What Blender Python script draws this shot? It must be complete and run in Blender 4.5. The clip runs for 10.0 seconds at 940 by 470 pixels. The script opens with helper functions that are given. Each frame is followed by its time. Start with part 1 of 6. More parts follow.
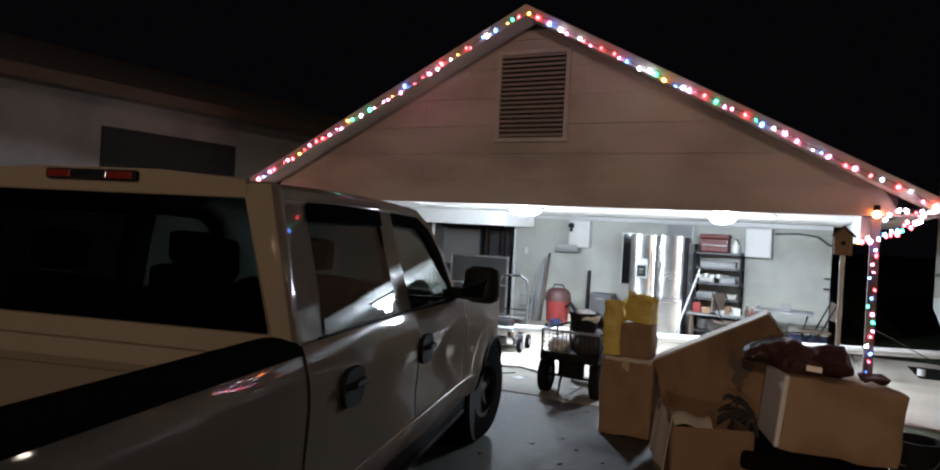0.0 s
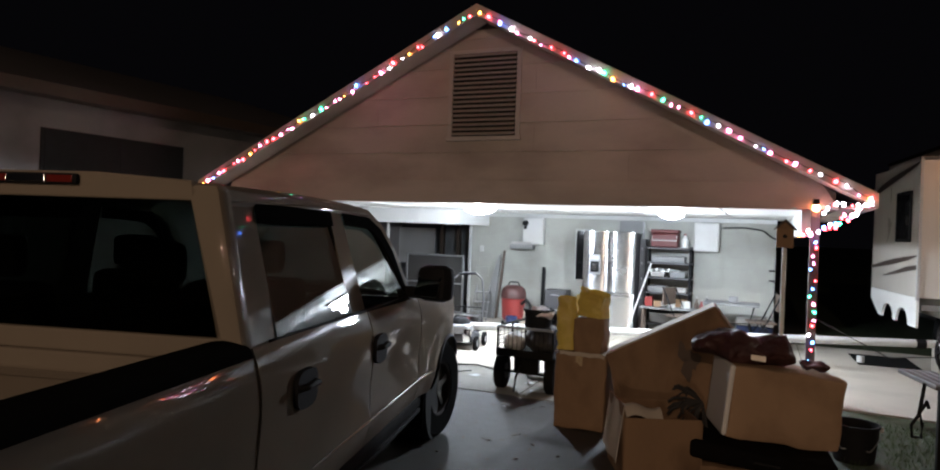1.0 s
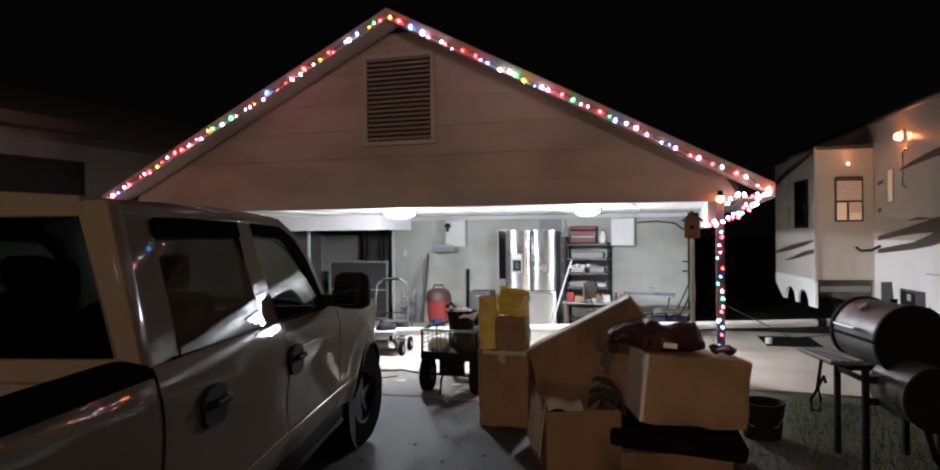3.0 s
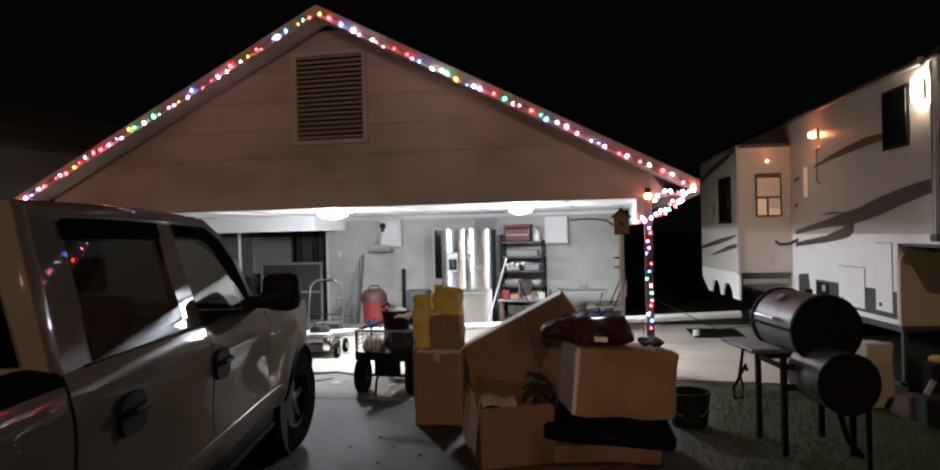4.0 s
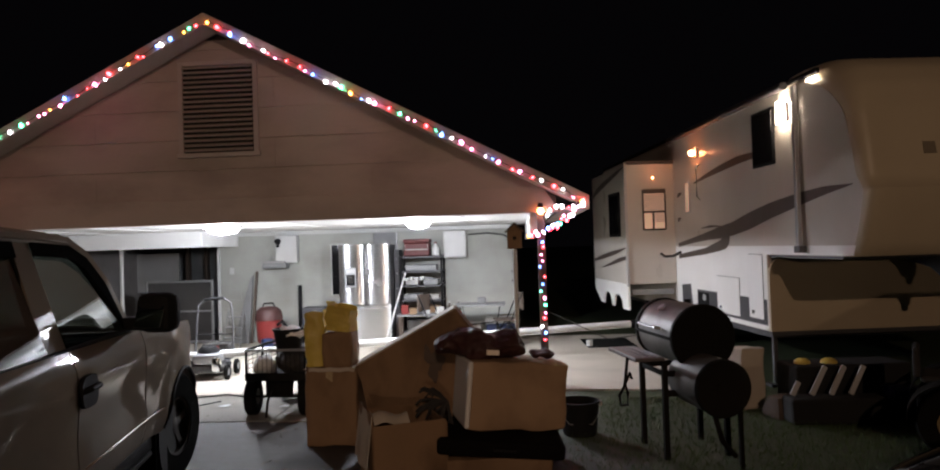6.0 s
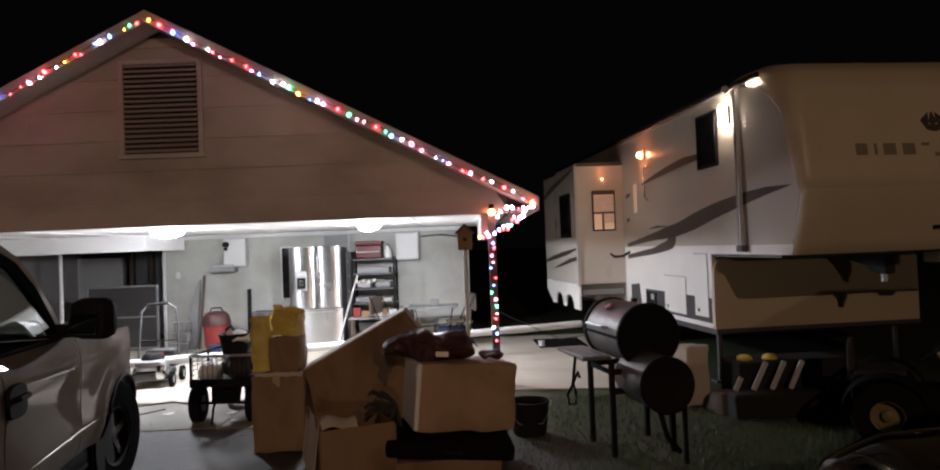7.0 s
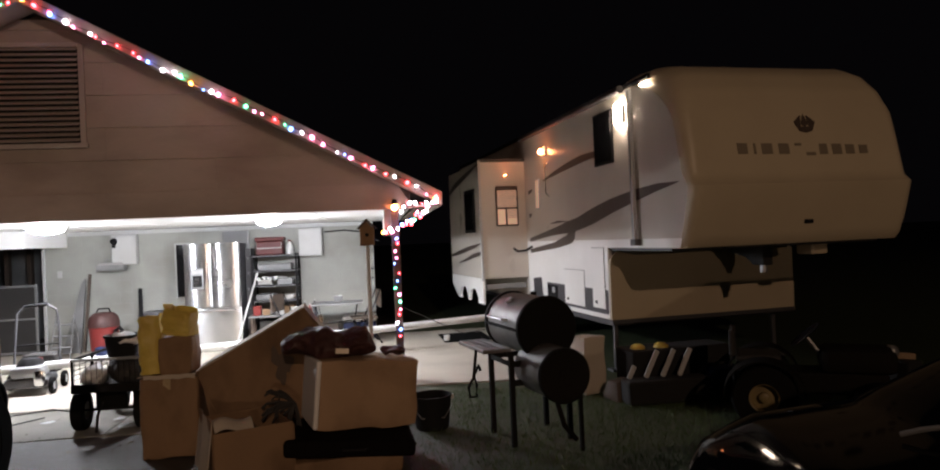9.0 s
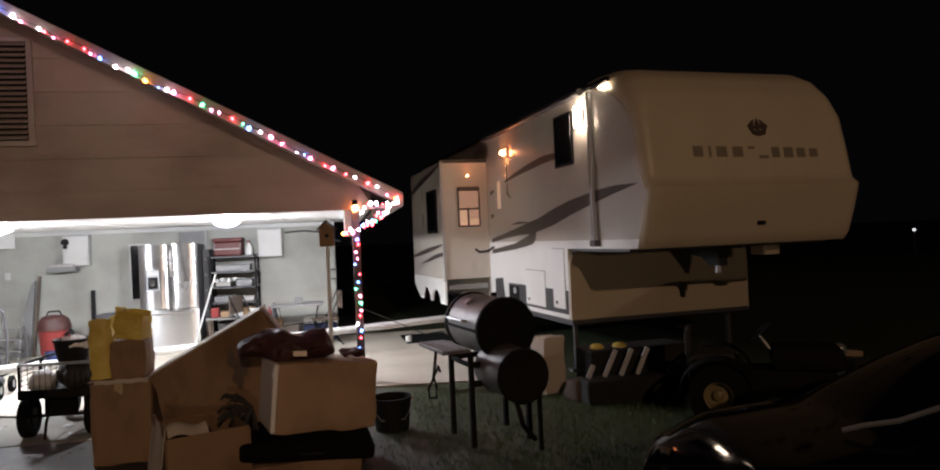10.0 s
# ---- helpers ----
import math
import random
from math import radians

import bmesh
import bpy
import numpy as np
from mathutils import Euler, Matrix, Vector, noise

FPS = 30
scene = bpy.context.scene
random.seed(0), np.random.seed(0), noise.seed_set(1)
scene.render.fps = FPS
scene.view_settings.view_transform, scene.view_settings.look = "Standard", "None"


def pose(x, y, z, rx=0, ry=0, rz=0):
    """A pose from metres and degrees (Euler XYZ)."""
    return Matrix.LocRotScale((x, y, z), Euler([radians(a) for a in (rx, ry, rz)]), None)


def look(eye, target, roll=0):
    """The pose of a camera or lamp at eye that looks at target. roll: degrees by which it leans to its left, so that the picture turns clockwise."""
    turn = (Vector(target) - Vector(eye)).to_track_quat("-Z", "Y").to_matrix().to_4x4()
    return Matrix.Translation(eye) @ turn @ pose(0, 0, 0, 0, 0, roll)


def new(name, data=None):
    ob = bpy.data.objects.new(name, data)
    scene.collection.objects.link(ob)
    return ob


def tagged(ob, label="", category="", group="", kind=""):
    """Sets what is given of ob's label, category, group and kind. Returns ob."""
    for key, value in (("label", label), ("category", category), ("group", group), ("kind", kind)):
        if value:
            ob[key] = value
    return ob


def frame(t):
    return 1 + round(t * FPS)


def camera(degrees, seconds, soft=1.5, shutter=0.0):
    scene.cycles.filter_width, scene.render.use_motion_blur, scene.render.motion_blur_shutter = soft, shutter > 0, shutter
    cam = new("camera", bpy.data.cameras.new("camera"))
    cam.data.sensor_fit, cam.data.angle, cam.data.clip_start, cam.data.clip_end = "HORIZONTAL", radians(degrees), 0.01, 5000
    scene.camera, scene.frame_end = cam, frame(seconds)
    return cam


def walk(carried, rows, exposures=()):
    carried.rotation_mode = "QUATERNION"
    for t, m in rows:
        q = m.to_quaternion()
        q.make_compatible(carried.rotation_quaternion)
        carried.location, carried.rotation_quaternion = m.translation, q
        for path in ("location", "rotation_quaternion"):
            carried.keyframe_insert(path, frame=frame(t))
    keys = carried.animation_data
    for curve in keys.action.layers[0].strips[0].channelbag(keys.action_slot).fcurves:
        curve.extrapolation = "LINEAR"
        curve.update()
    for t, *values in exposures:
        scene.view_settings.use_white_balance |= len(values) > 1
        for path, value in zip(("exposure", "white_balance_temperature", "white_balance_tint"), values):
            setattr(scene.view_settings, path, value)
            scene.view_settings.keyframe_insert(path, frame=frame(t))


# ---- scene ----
cam = camera(68.7, 10.0, soft=2.0)
PATH = [
    (0, (3.397, -8.332, 1.708), (2.495, -6.547, 1.695), 3.0),
    (0.5, (3.407, -8.332, 1.705), (2.57, -6.516, 1.681), 2.6),
    (1, (3.428, -8.344, 1.709), (2.641, -6.505, 1.698), 2.1),
    (1.5, (3.447, -8.342, 1.704), (2.722, -6.478, 1.711), 1.6),
    (2, (3.46, -8.342, 1.708), (2.797, -6.455, 1.726), 1.0),
    (3.5, (3.522, -8.315, 1.697), (3.0, -6.384, 1.692), -1.1),
    (4, (3.539, -8.309, 1.69), (3.128, -6.352, 1.69), -1.3),
    (4.5, (3.574, -8.305, 1.7), (3.264, -6.329, 1.705), -1.3),
    (5, (3.581, -8.31, 1.701), (3.341, -6.325, 1.718), -1.1),
    (5.5, (3.6, -8.304, 1.698), (3.414, -6.313, 1.726), -1.4),
    (7, (3.681, -8.285, 1.688), (3.677, -6.285, 1.723), -2.2),
    (7.5, (3.704, -8.287, 1.683), (3.782, -6.289, 1.711), -2.2),
    (8, (3.713, -8.288, 1.687), (3.865, -6.294, 1.708), -2.2),
    (8.5, (3.732, -8.288, 1.683), (3.939, -6.299, 1.699), -2.3),
    (9, (3.741, -8.293, 1.682), (4.001, -6.31, 1.693), -2.5),
    (9.5, (3.756, -8.293, 1.68), (4.064, -6.317, 1.69), -2.4),
    (10, (3.775, -8.303, 1.689), (4.138, -6.336, 1.696), -2.5),
]
walk(cam, [(t, look(eye, target, roll)) for t, eye, target, roll in PATH],
     exposures=[(0, 0.03, 5900, 10), (2, -0.08, 6200, 14), (4, -0.34, 6350, 16), (7, -0.31, 6500, 18), (10, -0.17, 6600, 18)])

# ---------------------------------------------------------------- world and light
world = bpy.data.worlds.new("night")
scene.world = world
world.use_nodes = True
wn = world.node_tree.nodes
wn["Background"].inputs["Color"].default_value = (0.010, 0.009, 0.011, 1)
wn["Background"].inputs["Strength"].default_value = 0.16


def lamp(name, kind, energy, color, m, **more):
    data = bpy.data.lights.new(name, kind)
    data.energy, data.color = energy, color
    if kind == "AREA":
        data.shape, data.size, data.size_y = "RECTANGLE", more.get("sx", 0.3), more.get("sy", 0.1)
    elif kind == "SPOT":
        data.shadow_soft_size, data.spot_size, data.spot_blend = more.get("r", 0.1), more.get("cone", 2.0), 0.6
    else:
        data.shadow_soft_size = more.get("r", 0.05)
    ob = new(name, data)
    ob.matrix_world = m
    return ob


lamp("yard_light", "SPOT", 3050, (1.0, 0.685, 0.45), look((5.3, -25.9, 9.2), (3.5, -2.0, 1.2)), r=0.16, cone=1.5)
# unseen low lamp added to fill the shadow under the trailer nose
lamp("low_fill_light", "POINT", 700, (1.0, 0.72, 0.48), pose(4.4, -22.0, 2.45), r=0.08)
lamp("carport_light_a", "POINT", 172, (0.90, 0.96, 1.0), pose(-0.47, 1.1, 1.91), r=0.06)
lamp("carport_light_b", "POINT", 220, (0.90, 0.96, 1.0), pose(2.26, 1.3, 1.91), r=0.06)
lamp("carport_downlight_a", "AREA", 62, (0.90, 0.96, 1.0), pose(-0.47, 1.1, 1.965), sx=0.42, sy=0.16)
lamp("carport_downlight_b", "AREA", 50, (0.90, 0.96, 1.0), pose(2.26, 1.3, 1.965), sx=0.27, sy=0.16)

# ---------------------------------------------------------------- materials


def mat(name, color, rough=0.6, metal=0.0, var=0.25, scale=6.0, fine=60.0, bump=0.15, dist=0.004, coat=0.0, spec=0.5, dirt=None, dirt_amount=0.4,
        rand=0.0, stretch=(1, 1, 1), dirt_scale=1.3, joined=False):
    """A procedural surface: two scales of noise in the colour and gloss, a fine bump, stains of their own shape, and a shade for each object."""
    m = bpy.data.materials.new(name)
    m.use_nodes = True
    nt, nodes = m.node_tree, m.node_tree.nodes
    b = nodes["Principled BSDF"]
    link = nt.links.new
    co = nodes.new("ShaderNodeTexCoord")
    mp = nodes.new("ShaderNodeMapping")
    mp.inputs["Scale"].default_value = stretch
    info = nodes.new("ShaderNodeObjectInfo")
    off = nodes.new("ShaderNodeVectorMath")
    off.operation = "ADD"
    big = nodes.new("ShaderNodeVectorMath")
    big.operation = "SCALE"
    big.inputs[3].default_value = 7.0
    comb = nodes.new("ShaderNodeCombineXYZ")
    for i in range(3):
        link(info.outputs["Random"], comb.inputs[i])
    link(comb.outputs[0], big.inputs[0])
    link(nodes.new("ShaderNodeNewGeometry").outputs["Position"] if joined else co.outputs["Object"], mp.inputs["Vector"])
    link(mp.outputs[0], off.inputs[0])
    if not joined:
        link(big.outputs[0], off.inputs[1])
    n1, n2, n3 = (nodes.new("ShaderNodeTexNoise") for _ in range(3))
    for n, s, d in ((n1, scale, 5), (n2, fine, 3), (n3, dirt_scale, 6)):
        n.inputs["Scale"].default_value, n.inputs["Detail"].default_value = s, d
        link(off.outputs[0], n.inputs["Vector"])
    lo = tuple(max(0, c * (1 - var)) for c in color)
    hi = tuple(min(1, c * (1 + var)) for c in color)
    ramp = nodes.new("ShaderNodeMix")
    ramp.data_type = "RGBA"
    ramp.inputs["A"].default_value, ramp.inputs["B"].default_value = (*lo, 1), (*hi, 1)
    mixf = nodes.new("ShaderNodeMath")
    mixf.operation = "MULTIPLY_ADD"
    mixf.inputs[1].default_value = 0.35
    link(n2.outputs["Fac"], mixf.inputs[0])
    half = nodes.new("ShaderNodeMath")
    half.operation = "MULTIPLY"
    half.inputs[1].default_value = 0.65
    link(n1.outputs["Fac"], half.inputs[0])
    link(half.outputs[0], mixf.inputs[2])
    link(mixf.outputs[0], ramp.inputs["Factor"])
    out = ramp.outputs["Result"]
    if dirt:
        cr = nodes.new("ShaderNodeValToRGB")
        cr.color_ramp.elements[0].position, cr.color_ramp.elements[1].position = 0.45, 0.72
        link(n3.outputs["Fac"], cr.inputs["Fac"])
        amt = nodes.new("ShaderNodeMath")
        amt.operation = "MULTIPLY"
        amt.inputs[1].default_value = dirt_amount
        link(cr.outputs["Color"], amt.inputs[0])
        dm = nodes.new("ShaderNodeMix")
        dm.data_type = "RGBA"
        dm.inputs["B"].default_value = (*dirt, 1)
        link(amt.outputs[0], dm.inputs["Factor"])
        link(out, dm.inputs["A"])
        out = dm.outputs["Result"]
    if rand:
        hs = nodes.new("ShaderNodeHueSaturation")
        mr = nodes.new("ShaderNodeMapRange")
        mr.inputs["To Min"].default_value, mr.inputs["To Max"].default_value = 1 - rand, 1 + rand
        link(info.outputs["Random"], mr.inputs["Value"])
        link(mr.outputs[0], hs.inputs["Value"])
        link(out, hs.inputs["Color"])
        out = hs.outputs["Color"]
    link(out, b.inputs["Base Color"])
    rr = nodes.new("ShaderNodeMapRange")
    rr.inputs["To Min"].default_value, rr.inputs["To Max"].default_value = max(0.02, rough - min(0.12, rough * 0.5)), min(1, rough + min(0.12, rough * 0.5))
    link(n1.outputs["Fac"], rr.inputs["Value"])
    link(rr.outputs[0], b.inputs["Roughness"])
    b.inputs["Metallic"].default_value = metal
    b.inputs["Specular IOR Level"].default_value = spec
    b.inputs["Coat Weight"].default_value = coat
    b.inputs["Coat Roughness"].default_value = 0.03
    bp = nodes.new("ShaderNodeBump")
    bp.inputs["Strength"].default_value, bp.inputs["Distance"].default_value = bump, dist
    link(mixf.outputs[0], bp.inputs["Height"])
    link(bp.outputs[0], b.inputs["Normal"])
    return m


def glow(name, color, strength):
    m = bpy.data.materials.new(name)
    m.use_nodes = True
    b = m.node_tree.nodes["Principled BSDF"]
    b.inputs["Base Color"].default_value = (*color, 1)
    b.inputs["Emission Color"].default_value = (*color, 1)
    b.inputs["Emission Strength"].default_value = strength
    return m


def glass(name, color=(0.02, 0.022, 0.022), rough=0.03, alpha=1.0):
    m = bpy.data.materials.new(name)
    m.use_nodes = True
    b = m.node_tree.nodes["Principled BSDF"]
    b.inputs["Base Color"].default_value = (*color, 1)
    b.inputs["Roughness"].default_value = rough
    b.inputs["Transmission Weight"].default_value = alpha
    b.inputs["IOR"].default_value = 1.45
    return m


M_CONC = mat("concrete", (0.47, 0.43, 0.365), 0.75, var=0.22, scale=1.2, fine=45, bump=0.25, dirt=(0.22, 0.19, 0.15), dirt_amount=0.5, dirt_scale=0.9, joined=True)
M_LITAPRON = mat("worn_lit_apron", (0.235, 0.222, 0.19), 0.8, var=0.25, scale=1.6, fine=55, bump=0.3, dirt=(0.10, 0.09, 0.075), dirt_amount=0.6, dirt_scale=1.4, joined=True)
M_SIDING = mat("siding_paint", (0.48, 0.40, 0.345), 0.65, var=0.14, scale=1.5, fine=30, bump=0.25, dirt=(0.22, 0.17, 0.14), dirt_amount=0.75, rand=0.03, stretch=(0.55, 1, 1.3), dirt_scale=1.0, joined=True)
M_BLOCK = mat("block_paint", (0.345, 0.355, 0.328), 0.7, var=0.14, scale=2.5, fine=50, bump=0.4, dirt=(0.175, 0.17, 0.145), dirt_amount=0.75, rand=0.006, dirt_scale=0.9, joined=True)
M_MORTAR = mat("mortar", (0.30, 0.305, 0.30), 0.85, var=0.15, scale=6, bump=0.4)
M_WHITE = mat("white_paint", (0.50, 0.51, 0.51), 0.5, var=0.08, scale=3, bump=0.08, dirt=(0.32, 0.31, 0.28), dirt_amount=0.4)
M_CEIL = mat("ceiling_paint", (0.80, 0.81, 0.81), 0.6, var=0.05, scale=2, bump=0.1)
M_ROOF = mat("roof_shingle", (0.10, 0.09, 0.09), 0.9, var=0.3, scale=8, bump=0.5)
M_TRIM = mat("weathered_trim", (0.50, 0.44, 0.40), 0.6, var=0.15, scale=4, bump=0.2, dirt=(0.25, 0.2, 0.17), dirt_amount=0.4)
M_VENT = mat("vent_metal", (0.30, 0.26, 0.22), 0.55, var=0.15, scale=5, bump=0.15, rand=0.08)
M_DARKWOOD = mat("dark_wood", (0.09, 0.065, 0.05), 0.7, var=0.3, scale=6, bump=0.3, stretch=(1, 1, 0.2))
M_PAINT = mat("truck_paint", (0.26, 0.22, 0.172), 0.5, metal=0.0, var=0.04, scale=2, fine=300, bump=0.0, coat=0.4, spec=0.0, dirt=(0.17, 0.145, 0.115), dirt_amount=0.4)
M_PLASTIC = mat("black_plastic", (0.012, 0.012, 0.013), 0.7, spec=0.12, var=0.2, scale=9, bump=0.1)
M_RAIL = mat("rail_plastic", (0.010, 0.010, 0.010), 0.95, spec=0.0, var=0.2, scale=9, bump=0.1)
M_RUBBER = mat("rubber", (0.013, 0.013, 0.013), 0.95, spec=0.01, var=0.3, scale=10, bump=0.3)
M_RIM = mat("alloy_rim", (0.06, 0.052, 0.048), 0.6, metal=0.15, var=0.1, scale=8, dirt=(0.08, 0.07, 0.06), dirt_amount=0.5)
M_CHROME = mat("bright_metal", (0.75, 0.75, 0.75), 0.15, metal=1.0, var=0.04, scale=6, bump=0.02)
M_STEEL = mat("brushed_steel", (0.62, 0.63, 0.64), 0.24, metal=1.0, var=0.03, scale=1.5, fine=40, bump=0.0)
sb = M_STEEL.node_tree.nodes["Principled BSDF"]
sb.inputs["Anisotropic"].default_value = 0.88
sb.inputs["Anisotropic Rotation"].default_value = 0.25
tang = M_STEEL.node_tree.nodes.new("ShaderNodeTangent")
tang.direction_type, tang.axis = "RADIAL", "Z"
M_STEEL.node_tree.links.new(tang.outputs[0], sb.inputs["Tangent"])
M_MIRROR = mat("mirror", (0.8, 0.8, 0.8), 0.02, metal=1.0, var=0.01, scale=2, bump=0.0)
M_GALV = mat("grey_metal", (0.34, 0.35, 0.36), 0.45, metal=0.7, var=0.15, scale=7)
M_TRUCKGLASS = glass("tinted_glass", (0.09, 0.11, 0.10), 0.01)
M_TRUCKGLASS.node_tree.nodes["Principled BSDF"].inputs["IOR"].default_value = 1.3
M_CLEARGLASS = glass("clear_car_glass", (0.62, 0.70, 0.66), 0.01)
M_CLEARGLASS.node_tree.nodes["Principled BSDF"].inputs["IOR"].default_value = 1.35
M_SEAT = mat("dark_cloth", (0.035, 0.033, 0.032), 0.9, var=0.2, scale=12)
M_CARD = mat("cardboard", (0.265, 0.165, 0.092), 0.8, var=0.16, scale=5, fine=70, bump=0.35, dirt=(0.085, 0.045, 0.022), dirt_amount=0.8, rand=0.12, dirt_scale=2.6, stretch=(1, 1, 0.6))
M_CARDW = mat("light_cardboard", (0.38, 0.25, 0.15), 0.8, var=0.12, scale=5, fine=70, bump=0.3, dirt=(0.17, 0.10, 0.055), dirt_amount=0.7, dirt_scale=2.4)
M_CARDL = mat("pale_cardboard", (0.52, 0.46, 0.38), 0.8, var=0.10, scale=3, fine=80, bump=0.12)
M_TAPE = mat("packing_tape", (0.46, 0.36, 0.22), 0.3, var=0.1, scale=12, bump=0.1)
M_YELLOW = mat("yellow_sack", (0.66, 0.51, 0.10), 0.5, var=0.22, scale=7, bump=0.6, dist=0.012, dirt=(0.46, 0.29, 0.06), dirt_amount=0.45, dirt_scale=5)
M_RED = mat("red_plastic", (0.20, 0.022, 0.02), 0.45, var=0.2, scale=8, bump=0.08)
M_REDCOOLER = mat("dull_red_plastic", (0.085, 0.013, 0.013), 0.5, var=0.2, scale=8, bump=0.08)
M_BLUE = mat("blue_plastic", (0.016, 0.028, 0.09), 0.4, var=0.12, scale=8)
M_BAG = mat("black_bag", (0.012, 0.012, 0.013), 0.28, var=0.3, scale=12, bump=0.8, dist=0.03)
M_CLOTH = mat("maroon_cloth", (0.055, 0.02, 0.018), 0.55, var=0.4, scale=10, fine=40, bump=0.8, dist=0.02)
M_PVC = mat("white_pvc", (0.62, 0.63, 0.62), 0.35, var=0.04, scale=5, bump=0.03)
M_RV = mat("rv_gelcoat", (0.60, 0.56, 0.50), 0.32, var=0.04, scale=1.5, fine=20, bump=0.03, coat=0.3, dirt=(0.46, 0.41, 0.34), dirt_amount=0.35, stretch=(1, 1, 0.4))
# whiter than rv_gelcoat, with carport light on the lower side in the colour
M_RVLOWLIT = mat("rv_lit_white", (0.88, 0.88, 0.86), 0.35, var=0.03, scale=2, bump=0.03, dirt=(0.7, 0.68, 0.63), dirt_amount=0.3)
M_RVCAP = mat("rv_cap", (0.52, 0.445, 0.32), 0.38, var=0.05, scale=1.5, fine=20, bump=0.03, coat=0.2, dirt=(0.40, 0.33, 0.23), dirt_amount=0.35)
M_STRIPE = mat("brown_decal", (0.075, 0.055, 0.045), 0.4, var=0.12, scale=6)
M_RVDARK = mat("dark_panel", (0.06, 0.06, 0.065), 0.5, var=0.15, scale=6)
M_RVGLASS = mat("dark_window", (0.012, 0.012, 0.013), 0.06, var=0.1, scale=3, bump=0.0)
M_GRILL = mat("black_steel", (0.008, 0.0075, 0.007), 0.8, metal=0.0, spec=0.1, var=0.35, scale=9, bump=0.25, dirt=(0.02, 0.016, 0.013), dirt_amount=0.5)
# paler than black_steel so that lamp light on the barrel is in the colour
M_GRILLBODY = mat("worn_lit_steel", (0.13, 0.122, 0.115), 0.5, metal=0.2, var=0.3, scale=5, bump=0.2, dirt=(0.03, 0.022, 0.018), dirt_amount=0.7, dirt_scale=3)
M_BLACKCAR = mat("black_car_paint", (0.003, 0.003, 0.0035), 0.05, var=0.1, scale=4, bump=0.0, coat=0.0, spec=0.02)
M_HUB = mat("yellow_hub", (0.26, 0.20, 0.09), 0.5, var=0.2, scale=9, dirt=(0.12, 0.08, 0.04), dirt_amount=0.5, dirt_scale=6)
M_WOOD = mat("raw_wood", (0.34, 0.24, 0.15), 0.7, var=0.25, scale=5, bump=0.25, stretch=(1, 1, 0.2))
M_GREYBOARD = mat("grey_board", (0.22, 0.225, 0.23), 0.7, var=0.2, scale=4, bump=0.2, dirt=(0.1, 0.1, 0.1), dirt_amount=0.5)
M_HOUSE = mat("stucco", (0.22, 0.205, 0.20), 0.85, var=0.15, scale=2, fine=60, bump=0.5, dirt=(0.09, 0.08, 0.075), dirt_amount=0.5)
M_LETTER = mat("letter_decal", (0.20, 0.165, 0.12), 0.5, var=0.1, scale=8)
M_TOWEL = mat("faded_cloth", (0.35, 0.34, 0.33), 0.9, var=0.25, scale=9, bump=0.5, dist=0.01)
M_CLEARBAG = mat("clear_plastic_bag", (0.80, 0.82, 0.84), 0.18, var=0.25, scale=14, bump=1.0, dist=0.03)
M_WHITEEND = mat("white_end", (0.80, 0.79, 0.77), 0.7, var=0.05, scale=8, bump=0.1)
M_CASE = mat("black_fabric", (0.007, 0.006, 0.006), 0.95, spec=0.05, var=0.5, scale=7, bump=0.6, dist=0.02)
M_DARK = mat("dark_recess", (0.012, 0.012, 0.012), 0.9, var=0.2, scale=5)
M_LED = glow("led_diffuser", (0.92, 0.97, 1.0), 60)
M_AMBER = glow("amber_bulb", (1.0, 0.30, 0.10), 85)
M_WARM = glow("warm_bulb", (1.0, 0.84, 0.62), 110)
# weak glow put into trailer panes
M_WINGLOW = glow("faint_pane_glow", (1.0, 0.70, 0.50), 0.22)
M_TAIL = mat("red_lens", (0.16, 0.02, 0.015), 0.15, var=0.1, scale=9, bump=0.0)
M_CABLE = mat("black_cable", (0.02, 0.02, 0.02), 0.6)

# driveway, dirt and grass on one sheet
M_GROUND = bpy.data.materials.new("driveway_and_dirt")
M_GROUND.use_nodes = True
gt = M_GROUND.node_tree
gb = gt.nodes["Principled BSDF"]
gc = gt.nodes.new("ShaderNodeTexCoord")
gn = [gt.nodes.new("ShaderNodeTexNoise") for _ in range(3)]
for n_, s_ in zip(gn, (0.9, 9.0, 70.0)):
    n_.inputs["Scale"].default_value, n_.inputs["Detail"].default_value = s_, 6
    gt.links.new(gc.outputs["Object"], n_.inputs["Vector"])
sep = gt.nodes.new("ShaderNodeSeparateXYZ")
gt.links.new(gc.outputs["Object"], sep.inputs[0])
edge = gt.nodes.new("ShaderNodeMath")
edge.operation = "MULTIPLY_ADD"
edge.inputs[1].default_value = 1.6
gt.links.new(gn[0].outputs["Fac"], edge.inputs[0])
gt.links.new(sep.outputs["X"], edge.inputs[2])
gm = gt.nodes.new("ShaderNodeMapRange")
gm.inputs["From Min"].default_value, gm.inputs["From Max"].default_value = 4.6, 5.3
gt.links.new(edge.outputs[0], gm.inputs["Value"])
c1, c2, c3 = (gt.nodes.new("ShaderNodeMix") for _ in range(3))
for c_, a_, b_ in ((c1, (0.028, 0.026, 0.023, 1), (0.088, 0.083, 0.074, 1)), (c2, (0.028, 0.030, 0.016, 1), (0.040, 0.066, 0.020, 1)), (c3, (0, 0, 0, 1), (0, 0, 0, 1))):
    c_.data_type = "RGBA"
    c_.inputs["A"].default_value, c_.inputs["B"].default_value = a_, b_
gt.links.new(gn[1].outputs["Fac"], c1.inputs["Factor"])
gt.links.new(gn[1].outputs["Fac"], c2.inputs["Factor"])
gt.links.new(gm.outputs[0], c3.inputs["Factor"])
